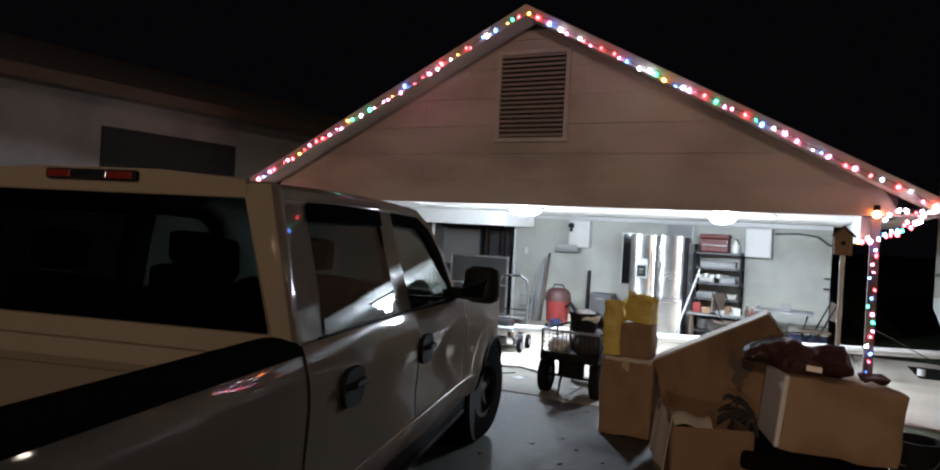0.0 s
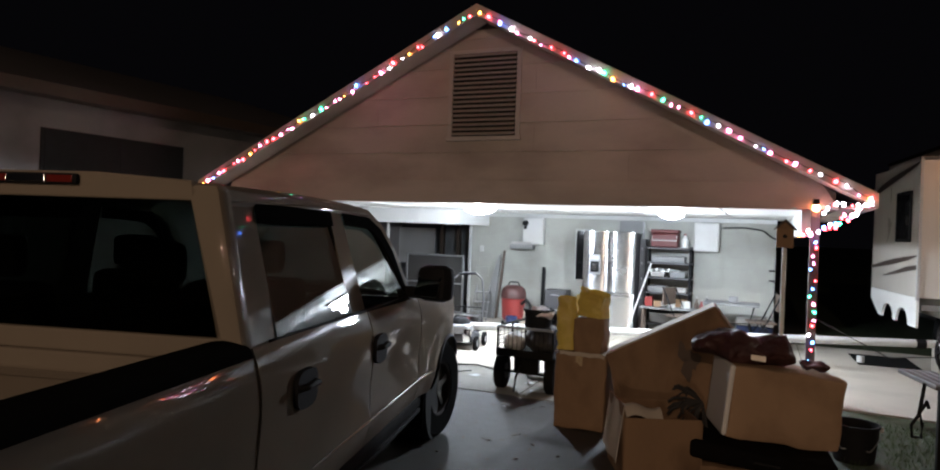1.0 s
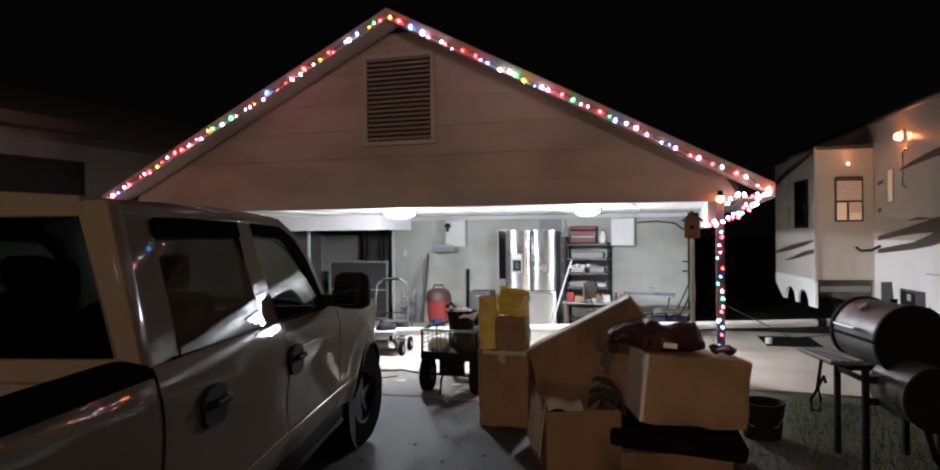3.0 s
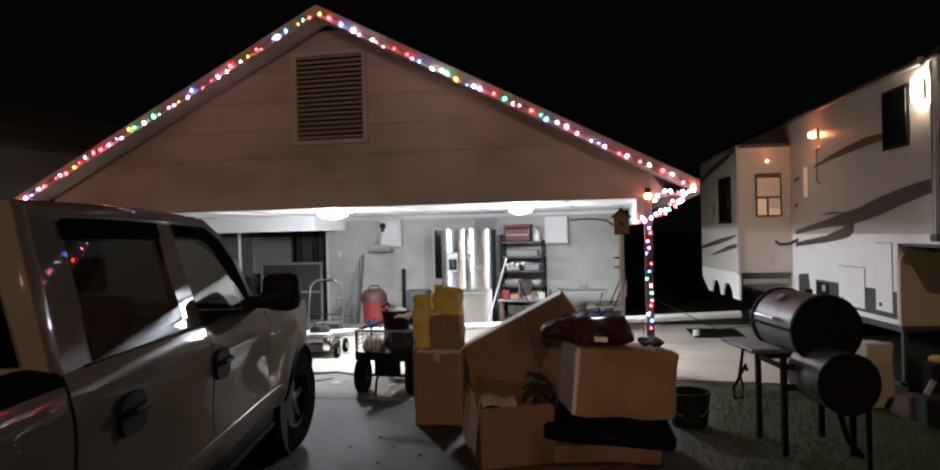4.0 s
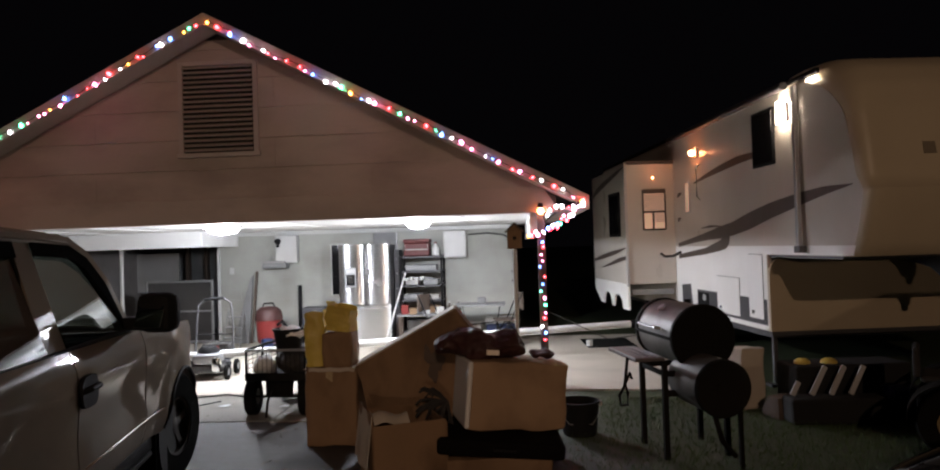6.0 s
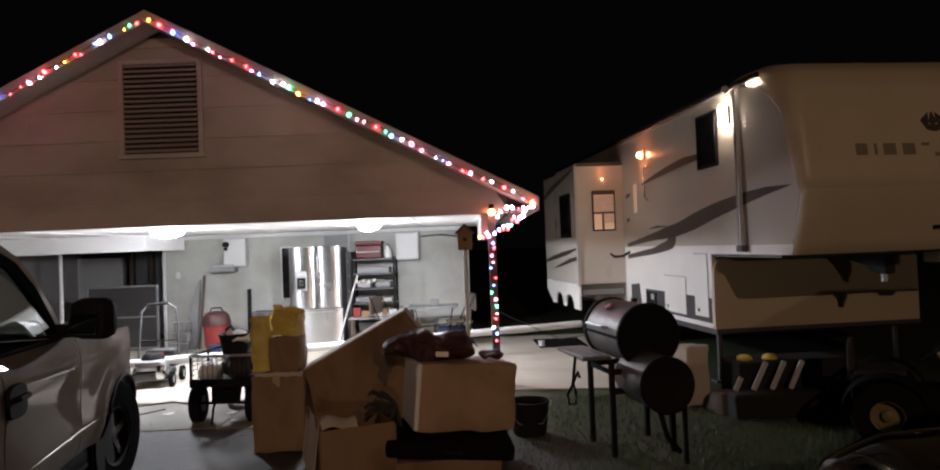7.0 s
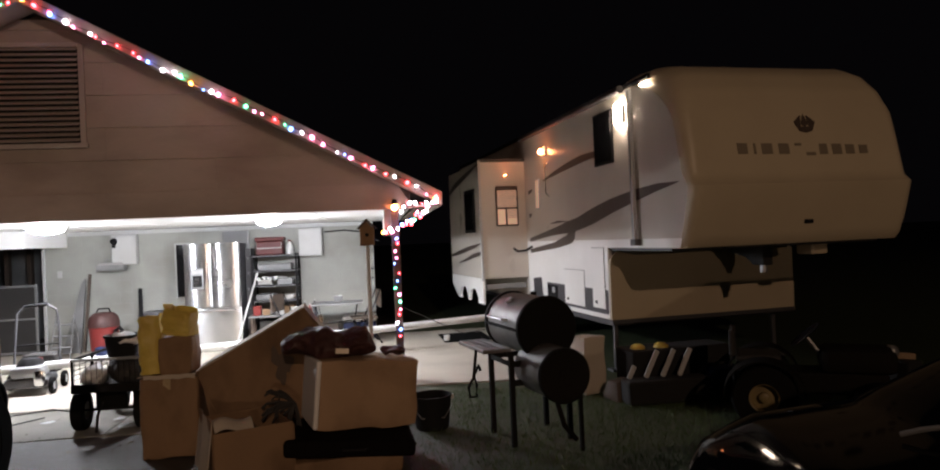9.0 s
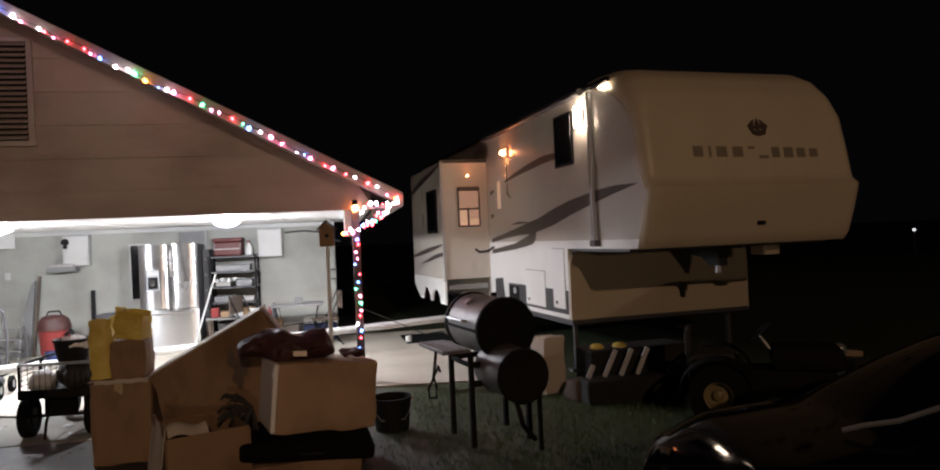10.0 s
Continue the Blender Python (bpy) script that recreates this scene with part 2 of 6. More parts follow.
gt.links.new(c1.outputs["Result"], c3.inputs["A"])
gt.links.new(c2.outputs["Result"], c3.inputs["B"])
gt.links.new(c3.outputs["Result"], gb.inputs["Base Color"])
gbump = gt.nodes.new("ShaderNodeBump")
gbump.inputs["Strength"].default_value, gbump.inputs["Distance"].default_value = 0.5, 0.01
gt.links.new(gn[2].outputs["Fac"], gbump.inputs["Height"])
gt.links.new(gbump.outputs[0], gb.inputs["Normal"])
gr = gt.nodes.new("ShaderNodeMapRange")
gr.inputs["To Min"].default_value, gr.inputs["To Max"].default_value = 0.45, 0.95
gt.links.new(gn[1].outputs["Fac"], gr.inputs["Value"])
gt.links.new(gr.outputs[0], gb.inputs["Roughness"])

# ---------------------------------------------------------------- mesh helpers


def finish(name, bm, material, smooth=True):
    me = bpy.data.meshes.new(name)
    bmesh.ops.recalc_face_normals(bm, faces=bm.faces)
    for e in bm.edges:
        if len(e.link_faces) == 2:
            turn = e.calc_face_angle(0.0)
            a, b = (f.calc_area() for f in e.link_faces)
            # narrow bevels stay crisp beside broad flat faces
            e.smooth = not (turn > 0.66 or (turn > 0.2 and max(a, b) > 7 * min(a, b)))
    for f in bm.faces:
        f.smooth = smooth
    bm.to_mesh(me)
    bm.free()
    me.materials.append(material)
    return me


def part(name, bm, material, parent, label="", m=None):
    ob = new(name, finish(name, bm, material))
    ob.parent = parent
    if m is not None:
        ob.matrix_basis = m
    if label:
        tagged(ob, label)
    return ob


def thing(name, m, label, category, group="", kind=""):
    ob = new(name)
    ob.empty_display_size = 0.1
    ob.matrix_basis = m
    return tagged(ob, label, category, group, kind)


def solid(name, bm, material, label, category, m=None, group="", kind=""):
    ob = new(name, finish(name, bm, material))
    if m is not None:
        ob.matrix_basis = m
    return tagged(ob, label, category, group, kind)


def box(x0, y0, z0, x1, y1, z1, bevel=0.0, bm=None, m=None):
    own = bmesh.new()
    bmesh.ops.create_cube(own, size=1, matrix=Matrix.Translation(((x0 + x1) / 2, (y0 + y1) / 2, (z0 + z1) / 2)) @ Matrix.Diagonal((abs(x1 - x0), abs(y1 - y0), abs(z1 - z0), 1)))
    if bevel:
        bmesh.ops.bevel(own, geom=own.edges[:], offset=bevel, segments=2, affect="EDGES", profile=0.5)
    if m is not None:
        own.transform(m)
    return own if bm is None else merge(bm, own)


def merge(bm, other):
    me = bpy.data.meshes.new("tmp")
    other.to_mesh(me)
    other.free()
    bm.from_mesh(me)
    bpy.data.meshes.remove(me)
    return bm


def tube(p0, p1, r0, r1=None, seg=14, bm=None, caps=True):
    own = bmesh.new()
    a, b = Vector(p0), Vector(p1)
    q = (b - a).to_track_quat("Z", "Y").to_matrix().to_4x4()
    bmesh.ops.create_cone(own, cap_ends=caps, segments=seg, radius1=r0, radius2=r0 if r1 is None else r1, depth=(b - a).length,
                          matrix=Matrix.Translation((a + b) / 2) @ q)
    return own if bm is None else merge(bm, own)


def pipe(points, r, seg=8, bm=None):
    """A bent rod through points."""
    bm = bmesh.new() if bm is None else bm
    rings = []
    pts = [Vector(p) for p in points]
    for i, p in enumerate(pts):
        t = (pts[min(i + 1, len(pts) - 1)] - pts[max(i - 1, 0)]).normalized()
        q = t.to_track_quat("Z", "Y")
        rings.append([bm.verts.new(p + q @ Vector((r * math.cos(a), r * math.sin(a), 0))) for a in (2 * math.pi * k / seg for k in range(seg))])
    for a, b in zip(rings, rings[1:]):
        for k in range(seg):
            bm.faces.new((a[k], a[(k + 1) % seg], b[(k + 1) % seg], b[k]))
    bm.faces.new(rings[0][::-1])
    bm.faces.new(rings[-1])
    return bm


def prism(poly, axis, a, b, bevel=0.0):
    """A flat outline pushed from a to b along an axis; the outline gives the two other coordinates in x, y, z order."""
    bm = bmesh.new()

    def put(p, v):
        return {"x": (v, p[0], p[1]), "y": (p[0], v, p[1]), "z": (p[0], p[1], v)}[axis]

    lo, hi = [bm.verts.new(put(p, a)) for p in poly], [bm.verts.new(put(p, b)) for p in poly]
    bm.faces.new(lo[::-1])
    bm.faces.new(hi)
    for i in range(len(poly)):
        j = (i + 1) % len(poly)
        bm.faces.new((lo[i], lo[j], hi[j], hi[i]))
    if bevel:
        bmesh.ops.bevel(bm, geom=bm.edges[:], offset=bevel, segments=2, affect="EDGES", profile=0.5)
    return bm


def lathe(profile, seg=24, axis_m=None, caps=True):
    """A turned shape: profile of (radius, height)."""
    bm = bmesh.new()
    rings = [[bm.verts.new((r * math.cos(2 * math.pi * k / seg), r * math.sin(2 * math.pi * k / seg), z)) for k in range(seg)] for r, z in profile]
    for a, b in zip(rings, rings[1:]):
        for k in range(seg):
            bm.faces.new((a[k], a[(k + 1) % seg], b[(k + 1) % seg], b[k]))
    if caps and profile[0][0] > 1e-4:
        bm.faces.new(rings[0][::-1])
    if caps and profile[-1][0] > 1e-4:
        bm.faces.new(rings[-1])
    bmesh.ops.remove_doubles(bm, verts=bm.verts[:], dist=1e-5)
    if axis_m is not None:
        bm.transform(axis_m)
    return bm


def grid(fn, nu, nv, thick=0.0):
    """A sheet of nu x nv cells from fn(u, v), with a thickness along its normals."""
    bm = bmesh.new()
    vs = [[bm.verts.new(fn(i / nu, j / nv)) for j in range(nv + 1)] for i in range(nu + 1)]
    for i in range(nu):
        for j in range(nv):
            bm.faces.new((vs[i][j], vs[i + 1][j], vs[i + 1][j + 1], vs[i][j + 1]))
    if thick:
        bmesh.ops.recalc_face_normals(bm, faces=bm.faces)
        bmesh.ops.solidify(bm, geom=bm.faces[:], thickness=thick)
    return bm


def lumpy(bm, amount, scale, seed=0.0):
    for v in bm.verts:
        v.co += Vector(noise.noise_vector(v.co * scale + Vector((seed, seed * 1.7, 3)))) * amount
    return bm


def ball(r, m=None, u=16, v=10):
    bm = bmesh.new()
    bmesh.ops.create_uvsphere(bm, u_segments=u, v_segments=v, radius=r)
    if m is not None:
        bm.transform(m)
    return bm


def wheel_parts(parent, m, r, w, rim_r, tyre_mat=None, rim_mat=None, spokes=6, name="wheel"):
    """A wheel under its thing: axle along x; its tyre and rim are its own parts."""
    wh = part(name, lathe([(0.0, -w * 0.2), (rim_r * 0.35, -w * 0.2), (rim_r * 0.35, w * 0.32), (rim_r * 0.2, w * 0.38), (0.0, w * 0.38)], 16, pose(0, 0, 0, 0, 90, 0)), rim_mat or M_RIM, parent, m=m)
    prof = [(rim_r * 0.96, -w / 2), (r * 0.93, -w / 2), (r * 0.985, -w * 0.42), (r, -w * 0.3), (r, w * 0.3), (r * 0.985, w * 0.42), (r * 0.93, w / 2), (rim_r * 0.96, w / 2)]
    part("tyre", lathe(prof, 40, pose(0, 0, 0, 0, 90, 0), False), tyre_mat or M_RUBBER, wh)
    bm = lathe([(rim_r * 0.99, -w * 0.48), (rim_r * 0.99, w * 0.47), (rim_r * 0.88, w * 0.45), (rim_r * 0.86, -w * 0.3), (rim_r * 0.9, -w * 0.48)], 32, pose(0, 0, 0, 0, 90, 0), False)
    merge(bm, lathe([(rim_r * 0.88, w * 0.1), (0.0, w * 0.16)], 32, pose(0, 0, 0, 0, 90, 0), False))
    for k in range(spokes):
        box(w * 0.17, -rim_r * 0.13, rim_r * 0.2, w * 0.36, rim_r * 0.13, rim_r * 0.92, 0.006, bm, pose(0, 0, 0, 360 * k / spokes, 0, 0))
    part("rim", bm, rim_mat or M_RIM, wh)
    return wh

# ---------------------------------------------------------------- ground, slab, carport
bm = bmesh.new()
for x0, x1, y0, y1 in ((-400, 400, -400, 400),):
    vs = [bm.verts.new(p) for p in ((x0, y0, 0), (x1, y0, 0), (x1, y1, 0), (x0, y1, 0))]
    bm.faces.new(vs)
solid("ground", bm, M_GROUND, "dark worn driveway and patchy dirt and grass", "ground", kind="structure")

slab = thing("slab", pose(0, 0, 0), "pale concrete slab under the carport with joints", "slab", kind="structure")
for x0, x1 in ((-4.6, -1.7), (-1.69, 1.2), (1.21, 3.98), (3.99, 6.1)):
    for y0, y1 in ((-0.28, 2.1), (2.11, 4.4)):
        tilt = 0.16 * max(0, x0 - 3.5) / 0.5 if y0 < 0 else 0
        part("slab_panel", prism([(x0, y0), (x1, y0 - tilt), (x1, y1), (x0, y1)], "z", -0.05, 0.02, 0.006), M_CONC, slab)
# paler than the driveway: the pool of carport light is in its colour
for x0, x1 in ((-3.4, -1.2), (-1.19, 1.1), (1.11, 2.6)):
    part("slab_panel", prism([(x0, -1.55), (x1, -1.50), (x1, -0.29), (x0, -0.29)], "z", -0.05, 0.008, 0.004), M_LITAPRON, slab, "worn grey apron in front of the slab, lightened for carport light")

ZB, APEX = 2.08, 4.58
SL, SR = 0.500, 0.522


def rake(x, drop=0.0):
    return APEX - drop - (SL * -x if x < 0 else SR * x)


gable = thing("wall_gable", pose(0, 0, 0), "dull tan gable wall of wide lapped boards", "wall", kind="structure")
z0 = ZB
row = 0
while z0 < 4.3:
    z1 = min(z0 + (0.30 if row == 0 else 0.372), 4.36)
    zt = z1 - 0.002
    xl0, xr0 = max(-4.25, -(APEX - 0.13 - z0) / SL), min(4.16, (APEX - 0.13 - z0) / SR)
    xl1, xr1 = max(-4.25, -(APEX - 0.13 - zt) / SL), min(4.16, (APEX - 0.13 - zt) / SR)
    if row == 0:
        cuts = [None]
    else:
        cuts = [-1.6, 1.9] if row % 2 else [0.7]
    edges_ = [None] + [c for c in cuts if c is not None and xl1 + 0.3 < c < xr1 - 0.3] + [None]
    for a, b in zip(edges_, edges_[1:]):
        la, lb = (xl0, xl1) if a is None else (a + 0.001, a + 0.001)
        ra, rb = (xr0, xr1) if b is None else (b - 0.001, b - 0.001)
        if row == 0:
            q = prism([(la, z0), (ra, z0), (rb, zt), (lb, zt)], "y", -0.03, 0.14)
        else:
            q = bmesh.new()
            f0 = [q.verts.new(p) for p in ((la, -0.016, z0), (ra, -0.016, z0), (rb, -0.006, zt), (lb, -0.006, zt))]
            f1 = [q.verts.new((v.co.x, 0.02, v.co.z)) for v in f0]
            q.faces.new(f0)
            q.faces.new(f1[::-1])
            for i in range(4):
                q.faces.new((f0[i], f0[(i + 1) % 4], f1[(i + 1) % 4], f1[i]))
        part("siding_board", q, M_SIDING, gable)
    z0, row = z1, row + 1
part("backing", prism([(-4.2, ZB + 0.05), (4.12, ZB + 0.05), (4.12, rake(4.12, 0.16)), (0, APEX - 0.16), (-4.2, rake(-4.2, 0.16))], "y", 0.021, 0.12), M_DARKWOOD, gable)

vent = thing("gable_vent", pose(0, 0, 0), "brown louvred attic vent in a thin frame", "vent", kind="structure")
VX, V0, V1 = 0.445, 2.955, 4.04
# black sheet put in for the shade behind the slats
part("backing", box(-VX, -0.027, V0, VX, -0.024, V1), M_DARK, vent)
for nm, b in (("frame", (-VX - 0.06, -0.05, V0 - 0.05, -VX, -0.02, V1 + 0.05)), ("frame", (VX, -0.05, V0 - 0.05, VX + 0.06, -0.02, V1 + 0.05)),
              ("frame", (-VX, -0.05, V1, VX, -0.02, V1 + 0.05)), ("sill", (-VX - 0.08, -0.06, V0 - 0.055, VX + 0.08, -0.02, V0))):
    part(nm, box(*b, 0.006), M_TRIM, vent)
slat = finish("slat", box(-VX + 0.004, -0.030, -0.004, VX - 0.004, 0.030, 0.004, 0.002), M_VENT)
for k in range(18):
    ob = new("slat", slat)
    ob.parent = vent
    ob.matrix_basis = pose(0, -0.052, V0 + 0.035 + k * (V1 - V0 - 0.06) / 17, 42, 0, 0)

roof = thing("roof", pose(0, 0, 0), "low gable roof with dark shingles and pale rake boards", "roof", kind="structure")
YF, YB = -0.37, 5.0
part("roof_slope", prism([(0.0, APEX), (4.46, rake(4.46)), (4.46, rake(4.46) - 0.07), (0.0, APEX - 0.07)], "y", YF, YB), M_ROOF, roof)
part("roof_slope", prism([(0.0, APEX), (-4.46, rake(-4.46)), (-4.46, rake(-4.46) - 0.07), (0.0, APEX - 0.07)], "y", YF, YB), M_ROOF, roof)
for s, sl in ((1, SR), (-1, SL)):
    part("rake_board", prism([(0.0, APEX - 0.01), (s * 4.47, APEX - 0.01 - sl * 4.47), (s * 4.47, APEX - 0.15 - sl * 4.47), (0.0, APEX - 0.15)], "y", YF - 0.03, YF), M_TRIM, roof)
    part("soffit", prism([(0.0, APEX - 0.125), (s * 4.44, APEX - 0.125 - sl * 4.44), (s * 4.44, APEX - 0.145 - sl * 4.44), (0.0, APEX - 0.145)], "y", YF, -0.023), M_SIDING, roof)
    part("eave_board", box(min(s * 4.44, s * 4.47), YF, APEX - sl * 4.45 - 0.17, max(s * 4.44, s * 4.47), YB, APEX - sl * 4.45 - 0.02), M_TRIM, roof)
    part("soffit", box(min(s * 4.16, s * 4.44), YF, APEX - sl * 4.45 - 0.17, max(s * 4.16, s * 4.44), YB, APEX - sl * 4.45 - 0.15), M_SIDING, roof)

# ceiling and the posts
bm = box(-4.3, 0.141, 2.09, 4.12, 4.9, 2.13)
for k in range(1, 7):
    box(-4.3 + k * 1.2, 0.15, 2.082, -4.28 + k * 1.2, 4.9, 2.091, 0, bm)
solid("ceiling", bm, M_CEIL, "white painted carport ceiling panels with thin battens", "ceiling", kind="structure")
for x, y in ((3.93, 0.04), (-4.1, 0.04)):
    p_ = thing("post", pose(x, y, 0.02), "dark square wooden carport post", "post", "carport posts", kind="structure")
    part("shaft", box(-0.045, -0.045, 0.0, 0.045, 0.045, 2.06, 0.004), M_DARKWOOD, p_)
    part("foot", box(-0.07, -0.07, 0.0, 0.07, 0.07, 0.06, 0.004), M_GALV, p_)
part_side = thing("side_beam", pose(0, 0, 0), "white painted beam along the side of the carport", "beam", kind="structure")
part("beam", box(3.80, 0.142, 1.80, 3.94, 4.3, 2.085, 0.004), M_WHITE, part_side)
part("beam", box(-4.2, 0.142, 1.90, -4.06, 4.3, 2.085, 0.004), M_WHITE, part_side)

# back wall of painted blocks, with an open bay beside it
wall = thing("wall_back", pose(0, 0, 0), "white painted block wall at the back of the carport", "wall", kind="structure")
XL, XR, YW = -2.0, 3.62, 4.44
part("mortar_core", box(XL + 0.004, YW + 0.008, 0.02, XR - 0.004, YW + 0.15, 2.09), M_MORTAR, wall)
blk, cut = {}, 0
for r in range(10):
    z = 0.022 + r * 0.2
    x = XL - (0.2 if r % 2 else 0.0)
    while x < XR - 0.02:
        a, b = max(x, XL), min(x + 0.4, XR)
        if b - a > 0.03:
            key = (round(b - a, 2))
            if key not in blk:
                blk[key] = finish("block", box(0, 0, 0, b - a - 0.003, 0.16, 0.197, 0.0015), M_BLOCK)
            ob = new("block", blk[key])
            ob.parent = wall
            ob.matrix_basis = pose(a, YW + random.uniform(-0.001, 0.001) + 0.005, z)
        x += 0.4
part("wall_trim", box(XL, YW - 0.03, 2.02, XR, YW + 0.1, 2.088, 0.004), M_WHITE, wall)
part("corner_trim", box(XL - 0.05, YW - 0.02, 0.02, XL - 0.002, YW + 0.16, 2.088, 0.004), M_WHITE, wall)
part("header", box(-4.9, 2.9, 1.825, -1.62, 2.98, 2.088, 0.004), M_CEIL, wall, "white header board over the open bay")
part("header_return", box(-1.70, 2.981, 1.83, -1.62, YW - 0.035, 2.088, 0.004), M_CEIL, wall)
part("header", box(-4.9, YW - 0.02, 1.84, XL - 0.052, YW + 0.14, 2.088, 0.004), M_CEIL, wall)

bay = thing("wall_bay", pose(0, 0, 0), "dark boarded wall behind the open bay", "wall", kind="structure")
part("panel", box(-6.2, 7.0, 0, 3.6, 7.1, 2.6), M_GREYBOARD, bay)
part("panel", box(3.46, 4.62, 0, 3.6, 6.99, 2.6), M_GREYBOARD, bay)
part("lining", box(-4.88, 6.3, 0.9, -3.75, 6.36, 1.75), M_WHITE, bay, "pale board in the dark bay")
for k in range(5):
    part("stud", box(-3.6 + k * 0.42, 6.30, 0.02, -3.52 + k * 0.42, 6.42, 2.3, 0.004), M_DARKWOOD, bay)

# the neighbouring house
house = thing("neighbour_house", pose(-6.12, -7.5, 0, 0, 0, -5.9), "grey stucco house side with a dark roof edge", "house")
part("wall", box(-0.3, 0, 0, 0, 14, 3.3, 0.01), M_HOUSE, house)
part("wall", box(-6, -0.3, 0, 0, 0, 3.3, 0.01), M_HOUSE, house)
part("roof", prism([(0.28, 3.36), (0.28, 3.46), (-6.0, 5.2), (-6.0, 3.36)], "y", -0.4, 14.2), M_ROOF, house)
part("fascia", box(0.26, -0.4, 3.30, 0.31, 14.2, 3.47, 0.006), M_DARKWOOD, house)
part("soffit", box(0.0, -0.4, 3.30, 0.259, 14.2, 3.33), M_DARKWOOD, house)
wn_ = part("window", box(-0.05, 5.4, 2.25, 0.02, 7.65, 2.90, 0.008), M_DARK, house, "wide dark window under the eave")
part("pane", box(0.021, 5.45, 2.30, 0.03, 6.50, 2.85), M_DARK, wn_)
part("pane", box(0.021, 6.55, 2.30, 0.03, 7.60, 2.85), M_DARK, wn_)

# ceiling lamps
for x, y, L in ((-0.47, 1.1, 0.48), (2.26, 1.3, 0.34)):
    f = thing("ceiling_light", pose(x, y, 2.088), "bright white LED shop light on the ceiling", "ceiling light", "carport lights")
    part("housing", box(-L / 2 - 0.03, -0.10, -0.030, L / 2 + 0.03, 0.10, -0.001, 0.006), M_WHITE, f)
    # dome made wider and deeper to stand in for the lamp's glare
    part("diffuser", lathe([(0.0, -0.118), (0.02, -0.117), (0.045, -0.108), (0.07, -0.090), (0.085, -0.065), (0.09, -0.031), (0.0, -0.0305)], 24), M_LED, f, "glowing LED diffuser", Matrix.Diagonal((L / 0.18, 1, 1, 1)))

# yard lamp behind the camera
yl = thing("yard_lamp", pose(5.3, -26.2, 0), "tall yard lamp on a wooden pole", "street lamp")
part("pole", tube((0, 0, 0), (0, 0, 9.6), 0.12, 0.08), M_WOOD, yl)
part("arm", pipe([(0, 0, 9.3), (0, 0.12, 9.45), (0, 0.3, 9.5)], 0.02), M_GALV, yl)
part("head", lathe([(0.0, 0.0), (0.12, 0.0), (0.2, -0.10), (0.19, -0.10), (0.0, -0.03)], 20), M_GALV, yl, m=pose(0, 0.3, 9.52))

# unseen fill lamp on a short post, added across the yard behind the camera
pl = thing("porch_lamp", pose(4.4, -22.3, 0), "unseen warm fill lamp on a short post", "lamp")
part("post", tube((0, 0, 0), (0, 0, 2.6), 0.045), M_WOOD, pl)
part("arm", pipe([(0, 0, 2.55), (0, 0.12, 2.62), (0, 0.3, 2.62)], 0.015), M_GALV, pl)
part("cap", lathe([(0.0, 0.0), (0.09, -0.03), (0.10, -0.05), (0.09, -0.05), (0.0, -0.02)], 16), M_GALV, pl, m=pose(0, 0.3, 2.62))

# ---------------------------------------------------------------- pickup truck
TRUCK = Matrix.Translation((1.632, -5.816, 0)) @ pose(0, 0, 0, 0, 0, 13.26) @ Matrix.Translation((-0.985, 0, 0))
truck = thing("pickup_truck", TRUCK, "pale pewter four-door pickup truck with black bed rails", "pickup truck")
AX_F, AX_R, WR = 2.72, -1.42, 0.40


def side_x(y, z):
    """Half width of the body."""
    prof = ((0.40, 0.90), (0.50, 0.95), (0.62, 0.982), (0.66, 0.975), (0.80, 0.972), (1.0, 0.985), (1.12, 0.978), (1.2, 0.955), (1.26, 0.93), (1.32, 0.90))
    x = prof[-1][1]
    for (za, xa), (zb, xb) in zip(prof, prof[1:]):
        if z <= zb:
            k = max(0, (z - za) / (zb - za))
            x = xa + (xb - xa) * k
            break
    if 1.95 < y:
        x += 0.022 * min(1, (y - 1.95) / 0.5)
    if y > 2.9:
        x -= 0.16 * ((y - 2.9) / 0.65) ** 2
    for ax in (AX_F, AX_R):
        dy, dz = y - ax, z - WR
        r = math.hypot(dy, dz)
        if 0.40 < r < 0.60 and z > 0.35:
            x += 0.03 * math.cos((r - 0.44) / 0.16 * math.pi / 2) if r > 0.44 else 0.03
    if y < -2.0:
        x -= 0.05 * ((-2.0 - y) / 0.4) ** 2
    return x


def low_z(y):
    z = 0.47
    for ax in (AX_F, AX_R):
        if abs(y - ax) < 0.435:
            z = max(z, WR + 0.02 + math.sqrt(0.435**2 - (y - ax) ** 2) * 0.96)
    return z


def top_z(y):
    if y < -0.52:
        return 1.232
    if y < 1.95:
        return 1.245 - 0.012 * max(0, y)
    return 1.222 - 0.10 * ((y - 1.95) / 1.6) ** 1.6


def side_panel(y0, y1, sgn, n=14, inset=0.0):
    def f(u, v):
        y = y0 + (y1 - y0) * u
        lo = low_z(y)
        z = lo + (top_z(y) - lo) * v
        return (sgn * (side_x(y, z) - inset), y, z)
    return grid(f, n, 14, 0.018)


